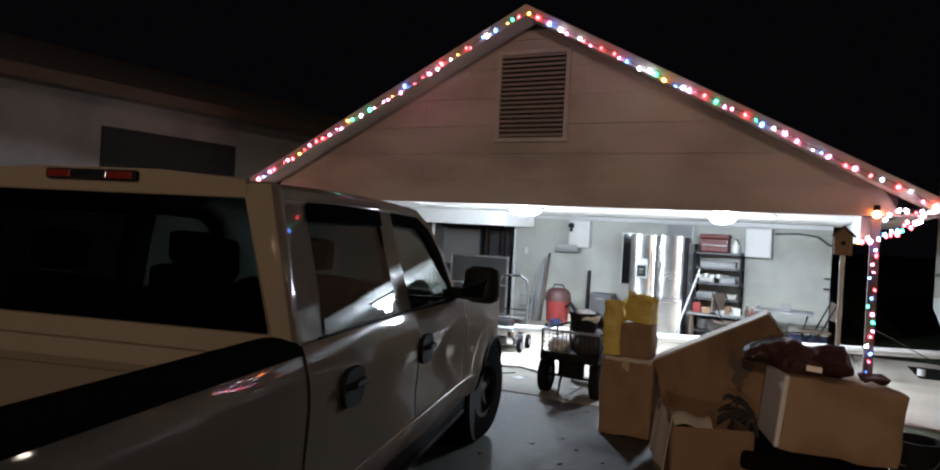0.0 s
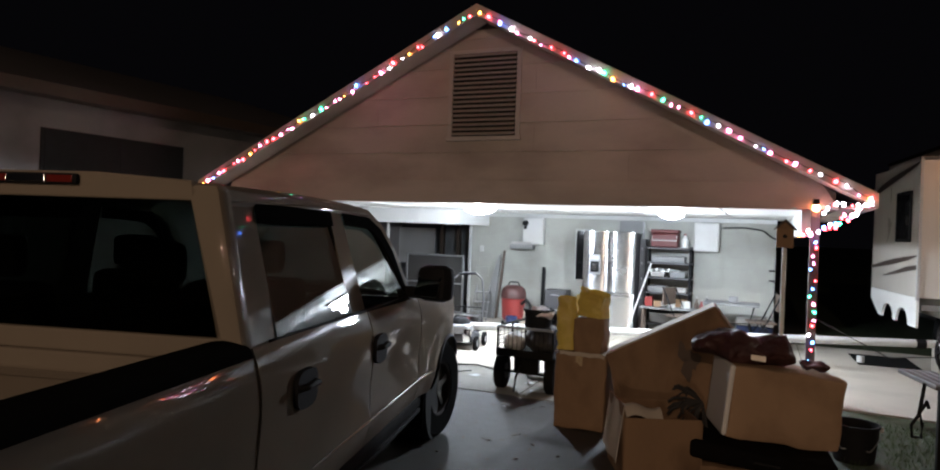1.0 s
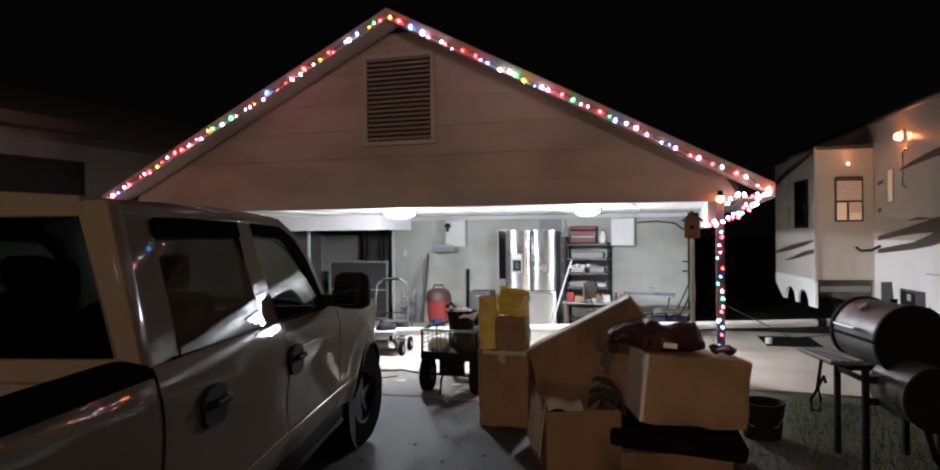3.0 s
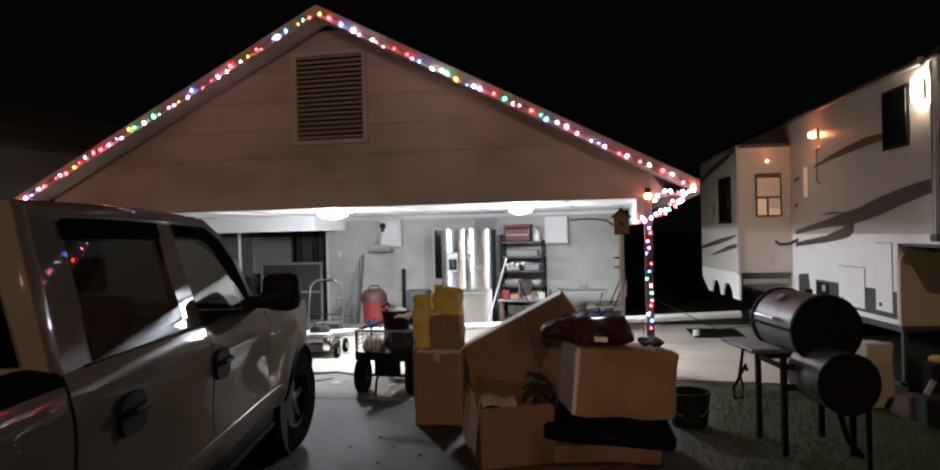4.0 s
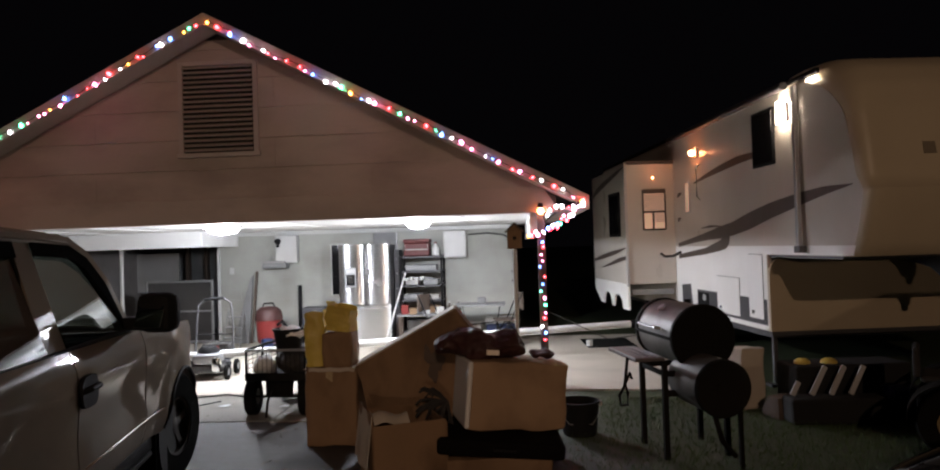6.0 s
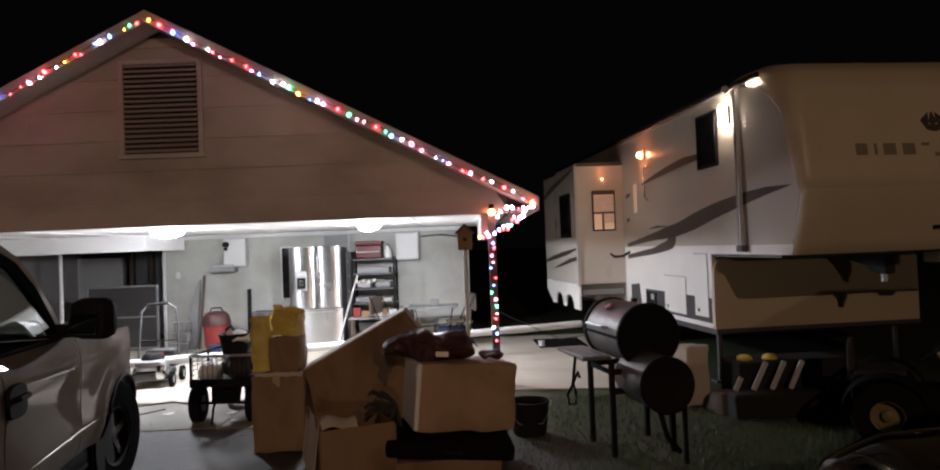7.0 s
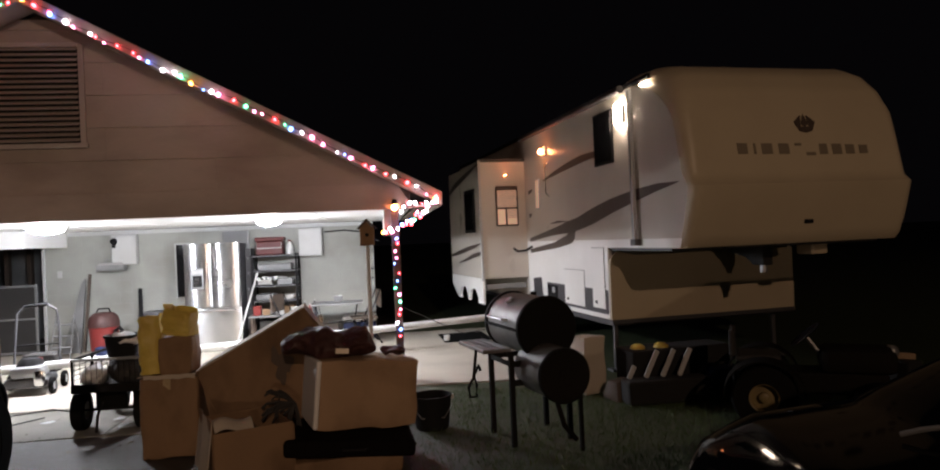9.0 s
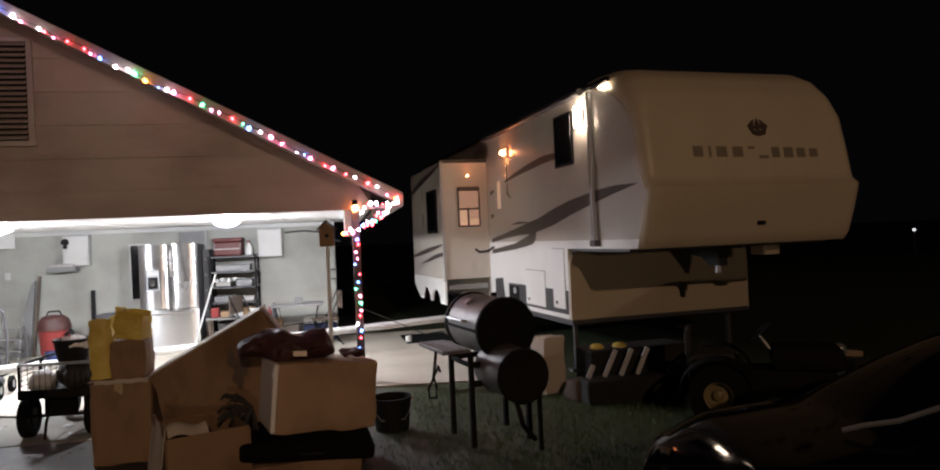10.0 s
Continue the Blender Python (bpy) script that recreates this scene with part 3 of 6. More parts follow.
for s in (1, -1):
    for nm, y0, y1, n in (("bedside", -2.38, -0.535, 30), ("rear_door", -0.50, 0.82, 16), ("front_door", 0.832, 1.93, 14), ("front_fender", 1.942, 3.52, 36)):
        part(nm, side_panel(y0, y1, s, n), M_PAINT, truck)
    part("cab_corner", grid(lambda u, v: (s * (side_x(-0.52, 0.47 + 0.77 * v) - 0.006), -0.533 + 0.032 * u, 0.47 + 0.77 * v), 2, 10, 0.012), M_PAINT, truck)
    for y in (-0.12, 0.93):
        hd = part("door_handle", prism([(0.105 * math.copysign(abs(math.cos(b_)) ** 0.6, math.cos(b_)), 0.082 * math.copysign(abs(math.sin(b_)) ** 0.6, math.sin(b_))) for b_ in (2 * math.pi * k / 28 for k in range(28))], "x", -0.012, 0.018), M_PLASTIC, truck, "black plastic door handle", pose(s * 0.985, y, 1.02))
        part("pull", pipe([(s * 0.012, -0.085, 0.012), (s * 0.04, -0.06, 0.018), (s * 0.042, 0.05, 0.018), (s * 0.012, 0.08, 0.012)], 0.016), M_PLASTIC, hd)
    part("side_trim", grid(lambda u, v: (s * (side_x(-0.45 + 2.7 * u, 0.60 + 0.035 * v) + 0.009), -0.45 + 2.68 * u, 0.60 + 0.035 * v), 24, 2, 0.012), M_PAINT, truck, "body side moulding strip")
    part("chrome_strip", grid(lambda u, v: (s * (side_x(-0.45 + 2.7 * u, 0.635 + 0.008 * v) + 0.012), -0.45 + 2.68 * u, 0.637 + 0.008 * v), 24, 1, 0.006), M_CHROME, truck, "thin bright strip")
    part("rocker", box(min(s * 0.84, s * 0.93), -0.5, 0.36, max(s * 0.84, s * 0.93), 2.28, 0.49, 0.02), M_PLASTIC, truck)
    part("running_board", box(min(s * 0.84, s * 0.95), -0.4, 0.34, max(s * 0.84, s * 0.95), 2.15, 0.375, 0.012), M_PLASTIC, truck, "black running board under the doors")
    part("bed_rail_cap", grid(lambda u, v: (s * (0.955 - 0.235 * v + 0.008 * math.sin(v * math.pi)), -2.38 + 1.86 * u, 1.215 + 0.060 * math.sin(v * math.pi) ** 0.45), 6, 14, 0.012), M_RAIL, truck, "black plastic bed rail cap")
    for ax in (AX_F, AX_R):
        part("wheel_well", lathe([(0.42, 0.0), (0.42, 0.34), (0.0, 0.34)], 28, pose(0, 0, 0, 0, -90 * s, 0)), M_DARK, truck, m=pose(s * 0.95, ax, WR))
        wheel_parts(truck, pose(s * 0.865, ax, WR, 0, 0, (0 if s > 0 else 180) - (11 if ax == AX_F else 0)), WR, 0.25, 0.225, spokes=5)
    part("mud_flap", box(min(s * 0.74, s * 0.95), AX_F - 0.50, 0.20, max(s * 0.74, s * 0.95), AX_F - 0.48, 0.55, 0.004), M_RUBBER, truck, "black rubber mud flap")
    part("arch_lip", pipe([(s * (side_x(AX_F + 0.435 * math.cos(b_), WR + 0.435 * math.sin(b_)) + 0.004), AX_F + 0.435 * math.cos(b_), WR + 0.02 + 0.418 * math.sin(b_)) for b_ in (math.pi * (0.05 + 0.9 * k / 20) for k in range(21))], 0.014, 6), M_PLASTIC, truck, "black wheel arch lip")
    # greenhouse: pillars and glass
    lean = Matrix.Translation((s * 0.895, 0, 1.24)) @ pose(0, 0, 0, 0, -s * 14.5, 0) @ Matrix.Translation((0, 0, -1.24))
    part("rear_side_glass", prism([(-0.235, 1.24), (0.67, 1.235), (0.655, 1.79), (-0.20, 1.81)], "x", -0.003, 0.003), M_TRUCKGLASS, truck, "dark side window", lean @ Matrix.Translation((0, 0, 1.50)) @ pose(0, 0, 0, 0, -s * 2.5, 0) @ Matrix.Translation((0, 0, -1.50)))
    part("front_side_glass", prism([(0.895, 1.235), (1.84, 1.235), (1.67, 1.56), (1.50, 1.715), (1.30, 1.79), (0.82, 1.80)], "x", -0.003, 0.003), M_CLEARGLASS, truck, "clear front side window", lean @ Matrix.Translation((0, 0, 1.50)) @ pose(0, 0, 0, 0, -s * 2.5, 0) @ Matrix.Translation((0, 0, -1.50)))
    part("rear_pillar", prism([(-0.52, 1.22), (-0.22, 1.22), (-0.19, 1.84), (-0.47, 1.84)], "x", -0.05, 0.007, 0.006), M_PAINT, truck, m=lean)
    part("centre_pillar", prism([(0.66, 1.22), (0.90, 1.22), (0.825, 1.82), (0.645, 1.82)], "x", -0.04, 0.007, 0.005), M_PAINT, truck, m=lean)
    part("windscreen_pillar", prism([(1.82, 1.22), (1.95, 1.20), (1.76, 1.57), (1.57, 1.745), (1.34, 1.84), (1.12, 1.85), (1.30, 1.785), (1.495, 1.71), (1.66, 1.555)], "x", -0.06, 0.007, 0.005), M_PAINT, truck, m=lean)
    part("drip_visor", prism([(-0.205, 1.72), (0.65, 1.72), (0.65, 1.80), (-0.195, 1.815)], "x", 0.008, 0.019, 0.004), M_RAIL, truck, "smoked window visor", lean)
    part("drip_visor", prism([(0.835, 1.725), (1.24, 1.715), (1.42, 1.64), (1.57, 1.50), (1.74, 1.26), (1.81, 1.26), (1.665, 1.555), (1.495, 1.71), (1.29, 1.785), (0.825, 1.80)], "x", 0.008, 0.019, 0.004), M_RAIL, truck, "smoked window visor", lean)
    part("belt_moulding", box(s * 0.92 - 0.02, -0.30, 1.222, s * 0.92 + 0.008, 1.83, 1.245, 0.004), M_PLASTIC, truck)
    part("header_rail", prism([(-0.47, 1.805), (1.31, 1.79), (1.20, 1.85), (-0.46, 1.855)], "x", -0.05, 0.018, 0.010), M_PAINT, truck, m=lean)
    # mirror
    mi = part("mirror", lumpy(box(-0.13, -0.075, -0.125, 0.13, 0.075, 0.125, 0.06), 0.006, 4), M_PLASTIC, truck, "large black door mirror", pose(s * 1.13, 1.70, 1.345, 0, 0, -24 * s))
    part("mirror_glass", box(-0.095, -0.004, -0.09, 0.095, 0.0, 0.09, 0.001), M_MIRROR, mi, m=pose(0, -0.082, 0, -22, 0, 0))
    part("mirror_arm", box(-s * 0.25, -0.04, -0.11, -s * 0.08, 0.05, -0.03, 0.012), M_PLASTIC, mi)
    part("tail_lamp", box(min(s * 0.85, s * 0.955), -2.42, 0.86, max(s * 0.85, s * 0.955), -2.34, 1.24, 0.02), M_TAIL, truck, "red tail lamp")
    part("headlamp", box(min(s * 0.52, s * 0.84), 3.46, 0.84, max(s * 0.52, s * 0.84), 3.56, 1.02, 0.02), M_CHROME, truck)


def roof_f(u, v):
    x = (u - 0.5) * 2
    y = -0.505 + 1.80 * v
    crown = 0.045 * (1 - x * x) + 0.02 * math.sin(v * math.pi)
    edge_ = 0.05 * max(0, abs(x) - 0.86) / 0.14
    return (x * 0.775, y, 1.835 + crown - edge_)


part("roof_panel", grid(roof_f, 24, 12, 0.02), M_PAINT, truck)
part("cab_back", prism([(-0.84, 1.18), (0.84, 1.18), (0.835, 1.28), (-0.835, 1.28)], "y", -0.545, -0.51, 0.008), M_PAINT, truck)
part("cab_back_low", box(-0.84, -0.545, 0.6, 0.84, -0.50, 1.199), M_PAINT, truck)
part("cab_back_top", prism([(-0.70, 1.785), (0.70, 1.785), (0.68, 1.862), (0.3, 1.885), (-0.3, 1.885), (-0.68, 1.862)], "y", -0.525, -0.485, 0.008), M_PAINT, truck)
for s in (1, -1):
    part("cab_back_corner", prism([(s * 0.81, 1.27), (s * 0.935, 1.19), (s * 0.80, 1.85), (s * 0.68, 1.85), (s * 0.695, 1.79)], "y", -0.545, -0.45, 0.026), M_PAINT, truck)
part("rear_glass", prism([(-0.815, 1.272), (0.815, 1.272), (0.70, 1.785), (-0.70, 1.785)], "y", -0.522, -0.516), M_TRUCKGLASS, truck, "dark rear window")
bl = part("brake_lamp", box(-0.215, -0.548, 1.832, 0.215, -0.525, 1.876, 0.010), M_PLASTIC, truck, "high brake lamp with red and clear lenses")
for x0, x1, mt in ((-0.20, -0.09, M_TAIL), (-0.08, 0.08, M_CHROME), (0.09, 0.20, M_TAIL)):
    part("lens", box(x0, -0.553, 1.840, x1, -0.548, 1.868, 0.002), mt, bl)
part("windscreen", grid(lambda u, v: ((u - 0.5) * 2 * (0.86 - 0.12 * v), 2.08 - 0.76 * v - 0.16 * (2 * u - 1) ** 2 * (1 - 0.4 * v), 1.23 + 0.60 * v), 10, 6, 0.005), M_CLEARGLASS, truck, "sloping windscreen")
part("hood", grid(lambda u, v: ((u - 0.5) * 2 * (0.90 - 0.06 * v * v), 1.96 + 1.56 * v, top_z(1.96 + 1.55 * v) - 0.012 + 0.06 * (1 - (2 * u - 1) ** 4) - 0.10 * max(0, v - 0.85) / 0.15), 20, 14, 0.015), M_PAINT, truck)
part("grille", box(-0.55, 3.50, 0.72, 0.55, 3.58, 1.05, 0.02), M_PLASTIC, truck)
part("front_bumper", grid(lambda u, v: ((u - 0.5) * 1.8, 3.70 - 0.22 * (2 * u - 1) ** 4, 0.46 + 0.24 * v), 16, 3, 0.04), M_CHROME, truck)
part("rear_bumper", box(-0.9, -2.58, 0.52, 0.9, -2.42, 0.70, 0.02), M_CHROME, truck)
part("tailgate", box(-0.80, -2.40, 0.78, 0.80, -2.34, 1.28, 0.015), M_PAINT, truck)
part("bed_floor", box(-0.82, -2.34, 0.70, 0.82, -0.55, 0.76), M_PLASTIC, truck)
for s in (1, -1):
    part("bed_inner_wall", box(min(s * 0.73, s * 0.75), -2.34, 0.76, max(s * 0.73, s * 0.75), -0.56, 1.215), M_PAINT, truck)
bf = part("bed_front_wall", box(-0.79, -0.60, 0.76, 0.79, -0.565, 1.205, 0.01), M_PAINT, truck)
part("rib", box(-0.79, -0.612, 1.10, 0.79, -0.601, 1.13, 0.004), M_PAINT, bf)
part("chassis", box(-0.45, -2.3, 0.42, 0.45, 3.3, 0.62), M_DARK, truck)
part("floor_pan", box(-0.86, -0.5, 0.5, 0.86, 1.95, 0.60), M_DARK, truck)
part("dashboard", box(-0.8, 1.45, 0.9, 0.8, 1.9, 1.20, 0.05), M_PLASTIC, truck)
part("steering_wheel", lathe([(0.17, -0.015), (0.2, 0), (0.17, 0.015), (0.16, 0)], 20), M_PLASTIC, truck, m=pose(-0.38, 1.3, 1.15, 60, 0, 0))
for x in (-0.38, 0.38):
    for y in (0.75, -0.18):
        st = part("seat", box(x - 0.25, y - 0.1, 0.62, x + 0.25, y + 0.42, 0.88, 0.04), M_SEAT, truck, "dark cloth seat")
        part("backrest", box(x - 0.25, y - 0.16, 0.85, x + 0.25, y - 0.02, 1.42, 0.05), M_SEAT, st)
        part("headrest", box(x - 0.13, y - 0.15, 1.44, x + 0.13, y - 0.05, 1.62, 0.04), M_SEAT, st)

# ---------------------------------------------------------------- fifth-wheel trailer
RV = pose(6.626, -2.07, 0, 0, 0, 6.4)
rv = thing("travel_trailer", RV, "cream fifth-wheel travel trailer with brown swoosh stripes", "travel trailer")
W, LEN, ZT, ZS = 2.53, 9.2, 3.31, 0.64


def nose_y(z):
    pts = ((1.50, 0.06), (1.55, 0.0), (1.80, -0.10), (2.06, -0.18), (2.10, -0.185), (2.155, -0.105), (2.5, -0.045), (2.8, 0.02), (3.06, 0.12), (3.24, 0.26), (3.36, 0.46), (3.43, 0.75), (3.45, 1.0))
    for (za, ya), (zb, yb) in zip(pts, pts[1:]):
        if z <= zb:
            return ya + (yb - ya) * (z - za) / (zb - za)
    return pts[-1][1]


def cap_f(u, v):
    z = 1.50 + 1.95 * (1 - (1 - v) ** 1.25)
    r = 0.09 + 0.08 * v + 0.25 * max(0, v - 0.6) / 0.4
    a = (u - 0.5) * 2
    x = a * W / 2
    over = max(0, abs(x) - (W / 2 - r)) / r
    back = r * (1 - math.sqrt(max(0, 1 - over * over)))
    ztop = z - (0.16 * over ** 3 * max(0, (v - 0.6) / 0.4))
    return (W / 2 + x, nose_y(z) + back, ztop)


def cap_grid():
    def f(u, v):
        t = 2 * u - 1
        t = math.copysign(1 - (1 - abs(t)) ** 1.5, t)
        return cap_f((t + 1) / 2, v)
    return grid(f, 48, 36, 0.02)


cap = part("front_cap", cap_grid(), M_RVCAP, rv, "tan moulded front cap with a crease")
# letter bars and emblem on the cap
def mark(x, z, w, h, name="mark"):
    part(name, grid(lambda u, v: (x + u * w, nose_y(z + (v - 0.5) * h) - 0.006, z + (v - 0.5) * h), 1, 3, 0.003), M_LETTER, cap, "faded dark bar of a worn decal")


for x, w, h, dz in ((0.56, 0.13, 0.145, 0), (0.74, 0.03, 0.145, 0), (0.83, 0.14, 0.145, 0), (1.02, 0.14, 0.145, 0), (1.21, 0.09, 0.035, 0.045), (1.33, 0.13, 0.045, -0.05),
                                   (1.49, 0.11, 0.145, 0), (1.64, 0.13, 0.145, 0), (1.80, 0.12, 0.13, 0), (1.96, 0.12, 0.12, 0)):
    zc = 2.438 - 0.014 * (x - 0.56) + dz
    mark(x, zc, w * 0.86, h * 0.74)
for x, a in ((1.295, 28), (1.37, 0), (1.445, -28)):
    part("emblem_leaf", prism([(-0.045, -0.02), (0.0, -0.05), (0.045, -0.02), (0.0, 0.09)], "y", -0.003, 0.003), M_STRIPE, cap, m=pose(x, nose_y(2.70) - 0.005, 2.70, -12, a, 0))
part("emblem_bowl", prism([(-0.115, 0.05), (-0.075, -0.035), (0.0, -0.055), (0.075, -0.035), (0.115, 0.05), (0.04, 0.01), (-0.04, 0.01)], "y", -0.003, 0.003), M_STRIPE, cap, m=pose(1.37, nose_y(2.63) - 0.006, 2.645, -12, 0, 0))
part("marker_lamp", box(-0.05, -0.012, -0.02, 0.05, 0.006, 0.02, 0.005), M_PLASTIC, rv, m=pose(1.32, nose_y(1.71) - 0.004, 1.71))
part("nose_floor", box(0.03, 0.32, 1.47, W - 0.03, 1.80, 1.51), M_RVDARK, rv)
# side walls (near side is x = 0)
for x0, x1 in ((-0.001, 0.05), (W - 0.05, W)):
    rim_ = [cap_f(0, k / 16)[1:] for k in range(17)]
    sw = part("side_wall", prism([(1.72, 1.50), (1.72, ZS), (LEN, ZS), (LEN, ZT), (1.3, ZT)] + [(y + 0.004, min(z, ZT)) for y, z in rim_[::-1] if z < ZT or y > 1.0], "x", x0, x1), M_RV, rv)
part("roof", prism([(0.0, ZT - 0.02), (0.12, ZT + 0.035), (W - 0.12, ZT + 0.035), (W, ZT - 0.02)], "y", 0.8, LEN), M_RV, rv)
part("roof_rail", box(-0.03, 0.55, ZT - 0.05, 0.015, LEN, ZT + 0.0, 0.008), M_PLASTIC, rv)
part("awning_roll", tube((-0.09, 1.05, ZT - 0.06), (-0.09, 4.6, ZT - 0.08), 0.042, seg=16), M_RVDARK, rv, "rolled dark awning under the roof edge")
part("rear_wall", box(0, LEN - 0.05, ZS, W, LEN, ZT), M_RV, rv)


def skirt_poly():
    pts = [(0.0, ZS), (W, ZS - 0.03), (W, 1.40)]
    pts += [(0.22 - 0.22 * math.sin(a), 1.28 + 0.22 * math.cos(a)) for a in (math.pi / 2 * k / 6 for k in range(7))]
    return pts


part("front_bulkhead", prism(skirt_poly(), "y", 1.69, 1.75), M_RVCAP, rv, "tan bulkhead below the overhanging nose")
part("bulkhead_trim", box(0.0, 1.675, ZS - 0.05, W, 1.76, ZS, 0.004), M_RVDARK, rv)
part("floor_pan", box(0.05, 1.76, ZS - 0.08, W - 0.05, LEN - 0.1, ZS - 0.005), M_RVDARK, rv)
# stripes on the near side


def swoosh(pts, name="stripe", x=-0.006):
    """A tapered stripe from rows of (y, z centre, half width)."""
    def f(u, v):
        k = u * (len(pts) - 1)
        i = min(int(k), len(pts) - 2)
        t = k - i
        y, z, h = (pts[i][j] * (1 - t) + pts[i + 1][j] * t for j in range(3))
        return (x, y, z + (v - 0.5) * 2 * h)
    part(name, grid(f, 5 * (len(pts) - 1), 1, 0.003), M_STRIPE, rv, "dark brown swoosh decal")


swoosh([(0.07, 2.146, 0.004), (0.5, 2.125, 0.04), (0.98, 2.075, 0.066), (1.6, 1.99, 0.088), (2.1, 1.90, 0.10), (2.6, 1.815, 0.085), (3.0, 1.775, 0.08), (3.4, 1.74, 0.055), (3.9, 1.69, 0.04), (4.54, 1.62, 0.03)])
swoosh([(1.99, 2.655, 0.04), (2.4, 2.65, 0.05), (2.9, 2.61, 0.045), (3.4, 2.56, 0.03), (3.85, 2.50, 0.012)])
swoosh([(2.69, 1.745, 0.03), (2.72, 1.71, 0.085), (2.80, 1.665, 0.095), (2.98, 1.61, 0.07), (3.46, 1.535, 0.045), (4.54, 1.445, 0.03)])
swoosh([(2.98, 1.862, 0.006), (3.3, 1.868, 0.018), (3.62, 1.85, 0.004)])
swoosh([(4.36, 2.40, 0.02), (4.54, 2.37, 0.03)])
swoosh([(4.42, 2.02, 0.02), (4.54, 2.00, 0.035)])
for y0, y1, z0, z1 in ((1.78, 4.45, ZS + 0.005, 0.70),):
    part("lower_trim", box(-0.012, y0, z0, -0.0046, y1, z1, 0.002), M_RVLOWLIT, rv)
# lightened up to z 1.60, where the carport beam cuts off the lamp light
part("lower_side", prism([(1.74, 0.66), (4.68, 0.66), (4.68, 1.60), (1.74, 1.60)], "x", -0.0045, -0.0012), M_RVLOWLIT, rv, "lower side of the trailer, whitened where carport light falls")
part("nose_lower_side", prism([(0.10, 1.505), (1.735, 1.505), (1.735, 1.60), (0.06, 1.60)], "x", -0.0045, -0.0012), M_RVLOWLIT, rv, "lower edge of the overhanging nose, whitened for carport light")
part("dark_lower_panel", prism([(1.75, 0.70), (3.84, 0.70), (3.84, 0.985), (1.75, 0.99)], "x", -0.0085, -0.0047), M_RVDARK, rv)
part("dark_lower_panel", prism([(4.02, 0.70), (4.45, 0.70), (4.45, 1.02), (4.10, 1.05)], "x", -0.0085, -0.0047), M_RVDARK, rv)
for y0, y1, z0, z1 in ((2.445, 3.12, 0.735, 1.205), (1.825, 2.18, 0.76, 1.50)):
    part("hatch_seal", box(-0.0115, y0 - 0.006, z0 - 0.006, -0.0088, y1 + 0.006, z1 + 0.006, 0.001), M_RVDARK, rv, "black seal round a baggage door")
    h = part("hatch", box(-0.017, y0, z0, -0.0117, y1, z1, 0.005), M_RVLOWLIT, rv, "white baggage door")
    part("latch", box(-0.023, y1 - 0.14, z0 + 0.05, -0.0175, y1 - 0.08, z0 + 0.09, 0.002), M_CHROME, h)
part("vent_grille", box(-0.02, 3.42, 0.76, -0.0085, 3.80, 0.955, 0.004), M_PLASTIC, rv)
part("outlet_box", box(-0.028, 3.50, 0.85, -0.0205, 3.60, 0.93, 0.003), M_WHITE, rv)
# window, awning arm, lamps
wdw = part("window", box(-0.022, 1.43, 2.49, -0.002, 1.96, 3.12, 0.01), M_PLASTIC, rv, "dark tinted trailer window")
part("pane", box(-0.027, 1.465, 2.525, -0.0225, 1.925, 3.085, 0.002), M_RVGLASS, wdw)
arm = part("awning_arm", box(-0.07, 0.905, 1.58, -0.025, 0.96, 3.22, 0.006), M_GALV, rv, "folded awning arm")
part("strut", box(-0.024, 0.985, 1.62, -0.004, 1.015, 3.20, 0.003), M_CHROME, arm)
part("bracket", box(-0.08, 0.875, 1.53, -0.002, 0.985, 1.60, 0.006), M_RVDARK, arm)
lm = part("porch_lamp", box(-0.03, 1.14, 2.90, -0.002, 1.26, 3.10, 0.006), M_WHITE, rv, "lit white porch lamp")
part("bulb", box(-0.085, 1.15, 2.88, -0.031, 1.25, 3.12, 0.02), M_WARM, lm)
lm = part("door_lamp", box(-0.03, 3.66, 2.86, -0.002, 3.80, 3.0, 0.006), M_WHITE, rv, "lit amber entrance lamp")
part("bulb", ball(0.04, pose(-0.065, 3.73, 2.92)), M_AMBER, lm)
part("grab_rail", pipe([(-0.005, 3.62, 2.75), (-0.05, 3.62, 2.70), (-0.05, 3.62, 2.30), (-0.005, 3.62, 2.25)], 0.013), M_CHROME, rv)
dw = part("entry_window", box(-0.014, 4.02, 2.09, -0.002, 4.19, 2.55, 0.004), M_WHITE, rv)
part("pane", box(-0.018, 4.04, 2.11, -0.0145, 4.17, 2.53), M_WINGLOW, dw, "narrow window with a faint glow")
part("edge_marker", box(-0.012, 0.58, ZT - 0.084, -0.002, 0.76, ZT - 0.072, 0.003), M_WARM, rv, "glowing clearance lamp")
# slide-out room
so = part("slide_out", prism([(-0.76, 1.03), (0.0, 1.03), (0.0, 2.93), (-0.76, 2.90)], "y", 4.70, 7.0, 0.012), M_RV, rv, "slide-out room pushed from the trailer side")
for nm, b, mt in (("slide_trim", (-0.785, 4.68, 1.00, -0.745, 4.72, 2.93), M_WHITE), ("slide_trim", (-0.785, 4.68, 2.89, 0.0, 4.72, 2.94), M_RVDARK), ("slide_rail", (-0.70, 4.74, 0.86, -0.03, 4.80, 0.94), M_GALV)):
    part(nm, box(*b, 0.004), mt, so)
sk = [(4.70, 1.03)]
sk += [(4.70, 0.63), (4.80, 0.63)]
for k in range(2):
    c = 5.32 + 0.70 * k
    sk += [(c - 0.28 * math.cos(a), 0.63 + 0.22 * math.sin(a)) for a in (math.pi * j / 8 for j in range(9))]
sk += [(6.5, 0.63), (6.95, 0.86), (6.95, 1.03)]
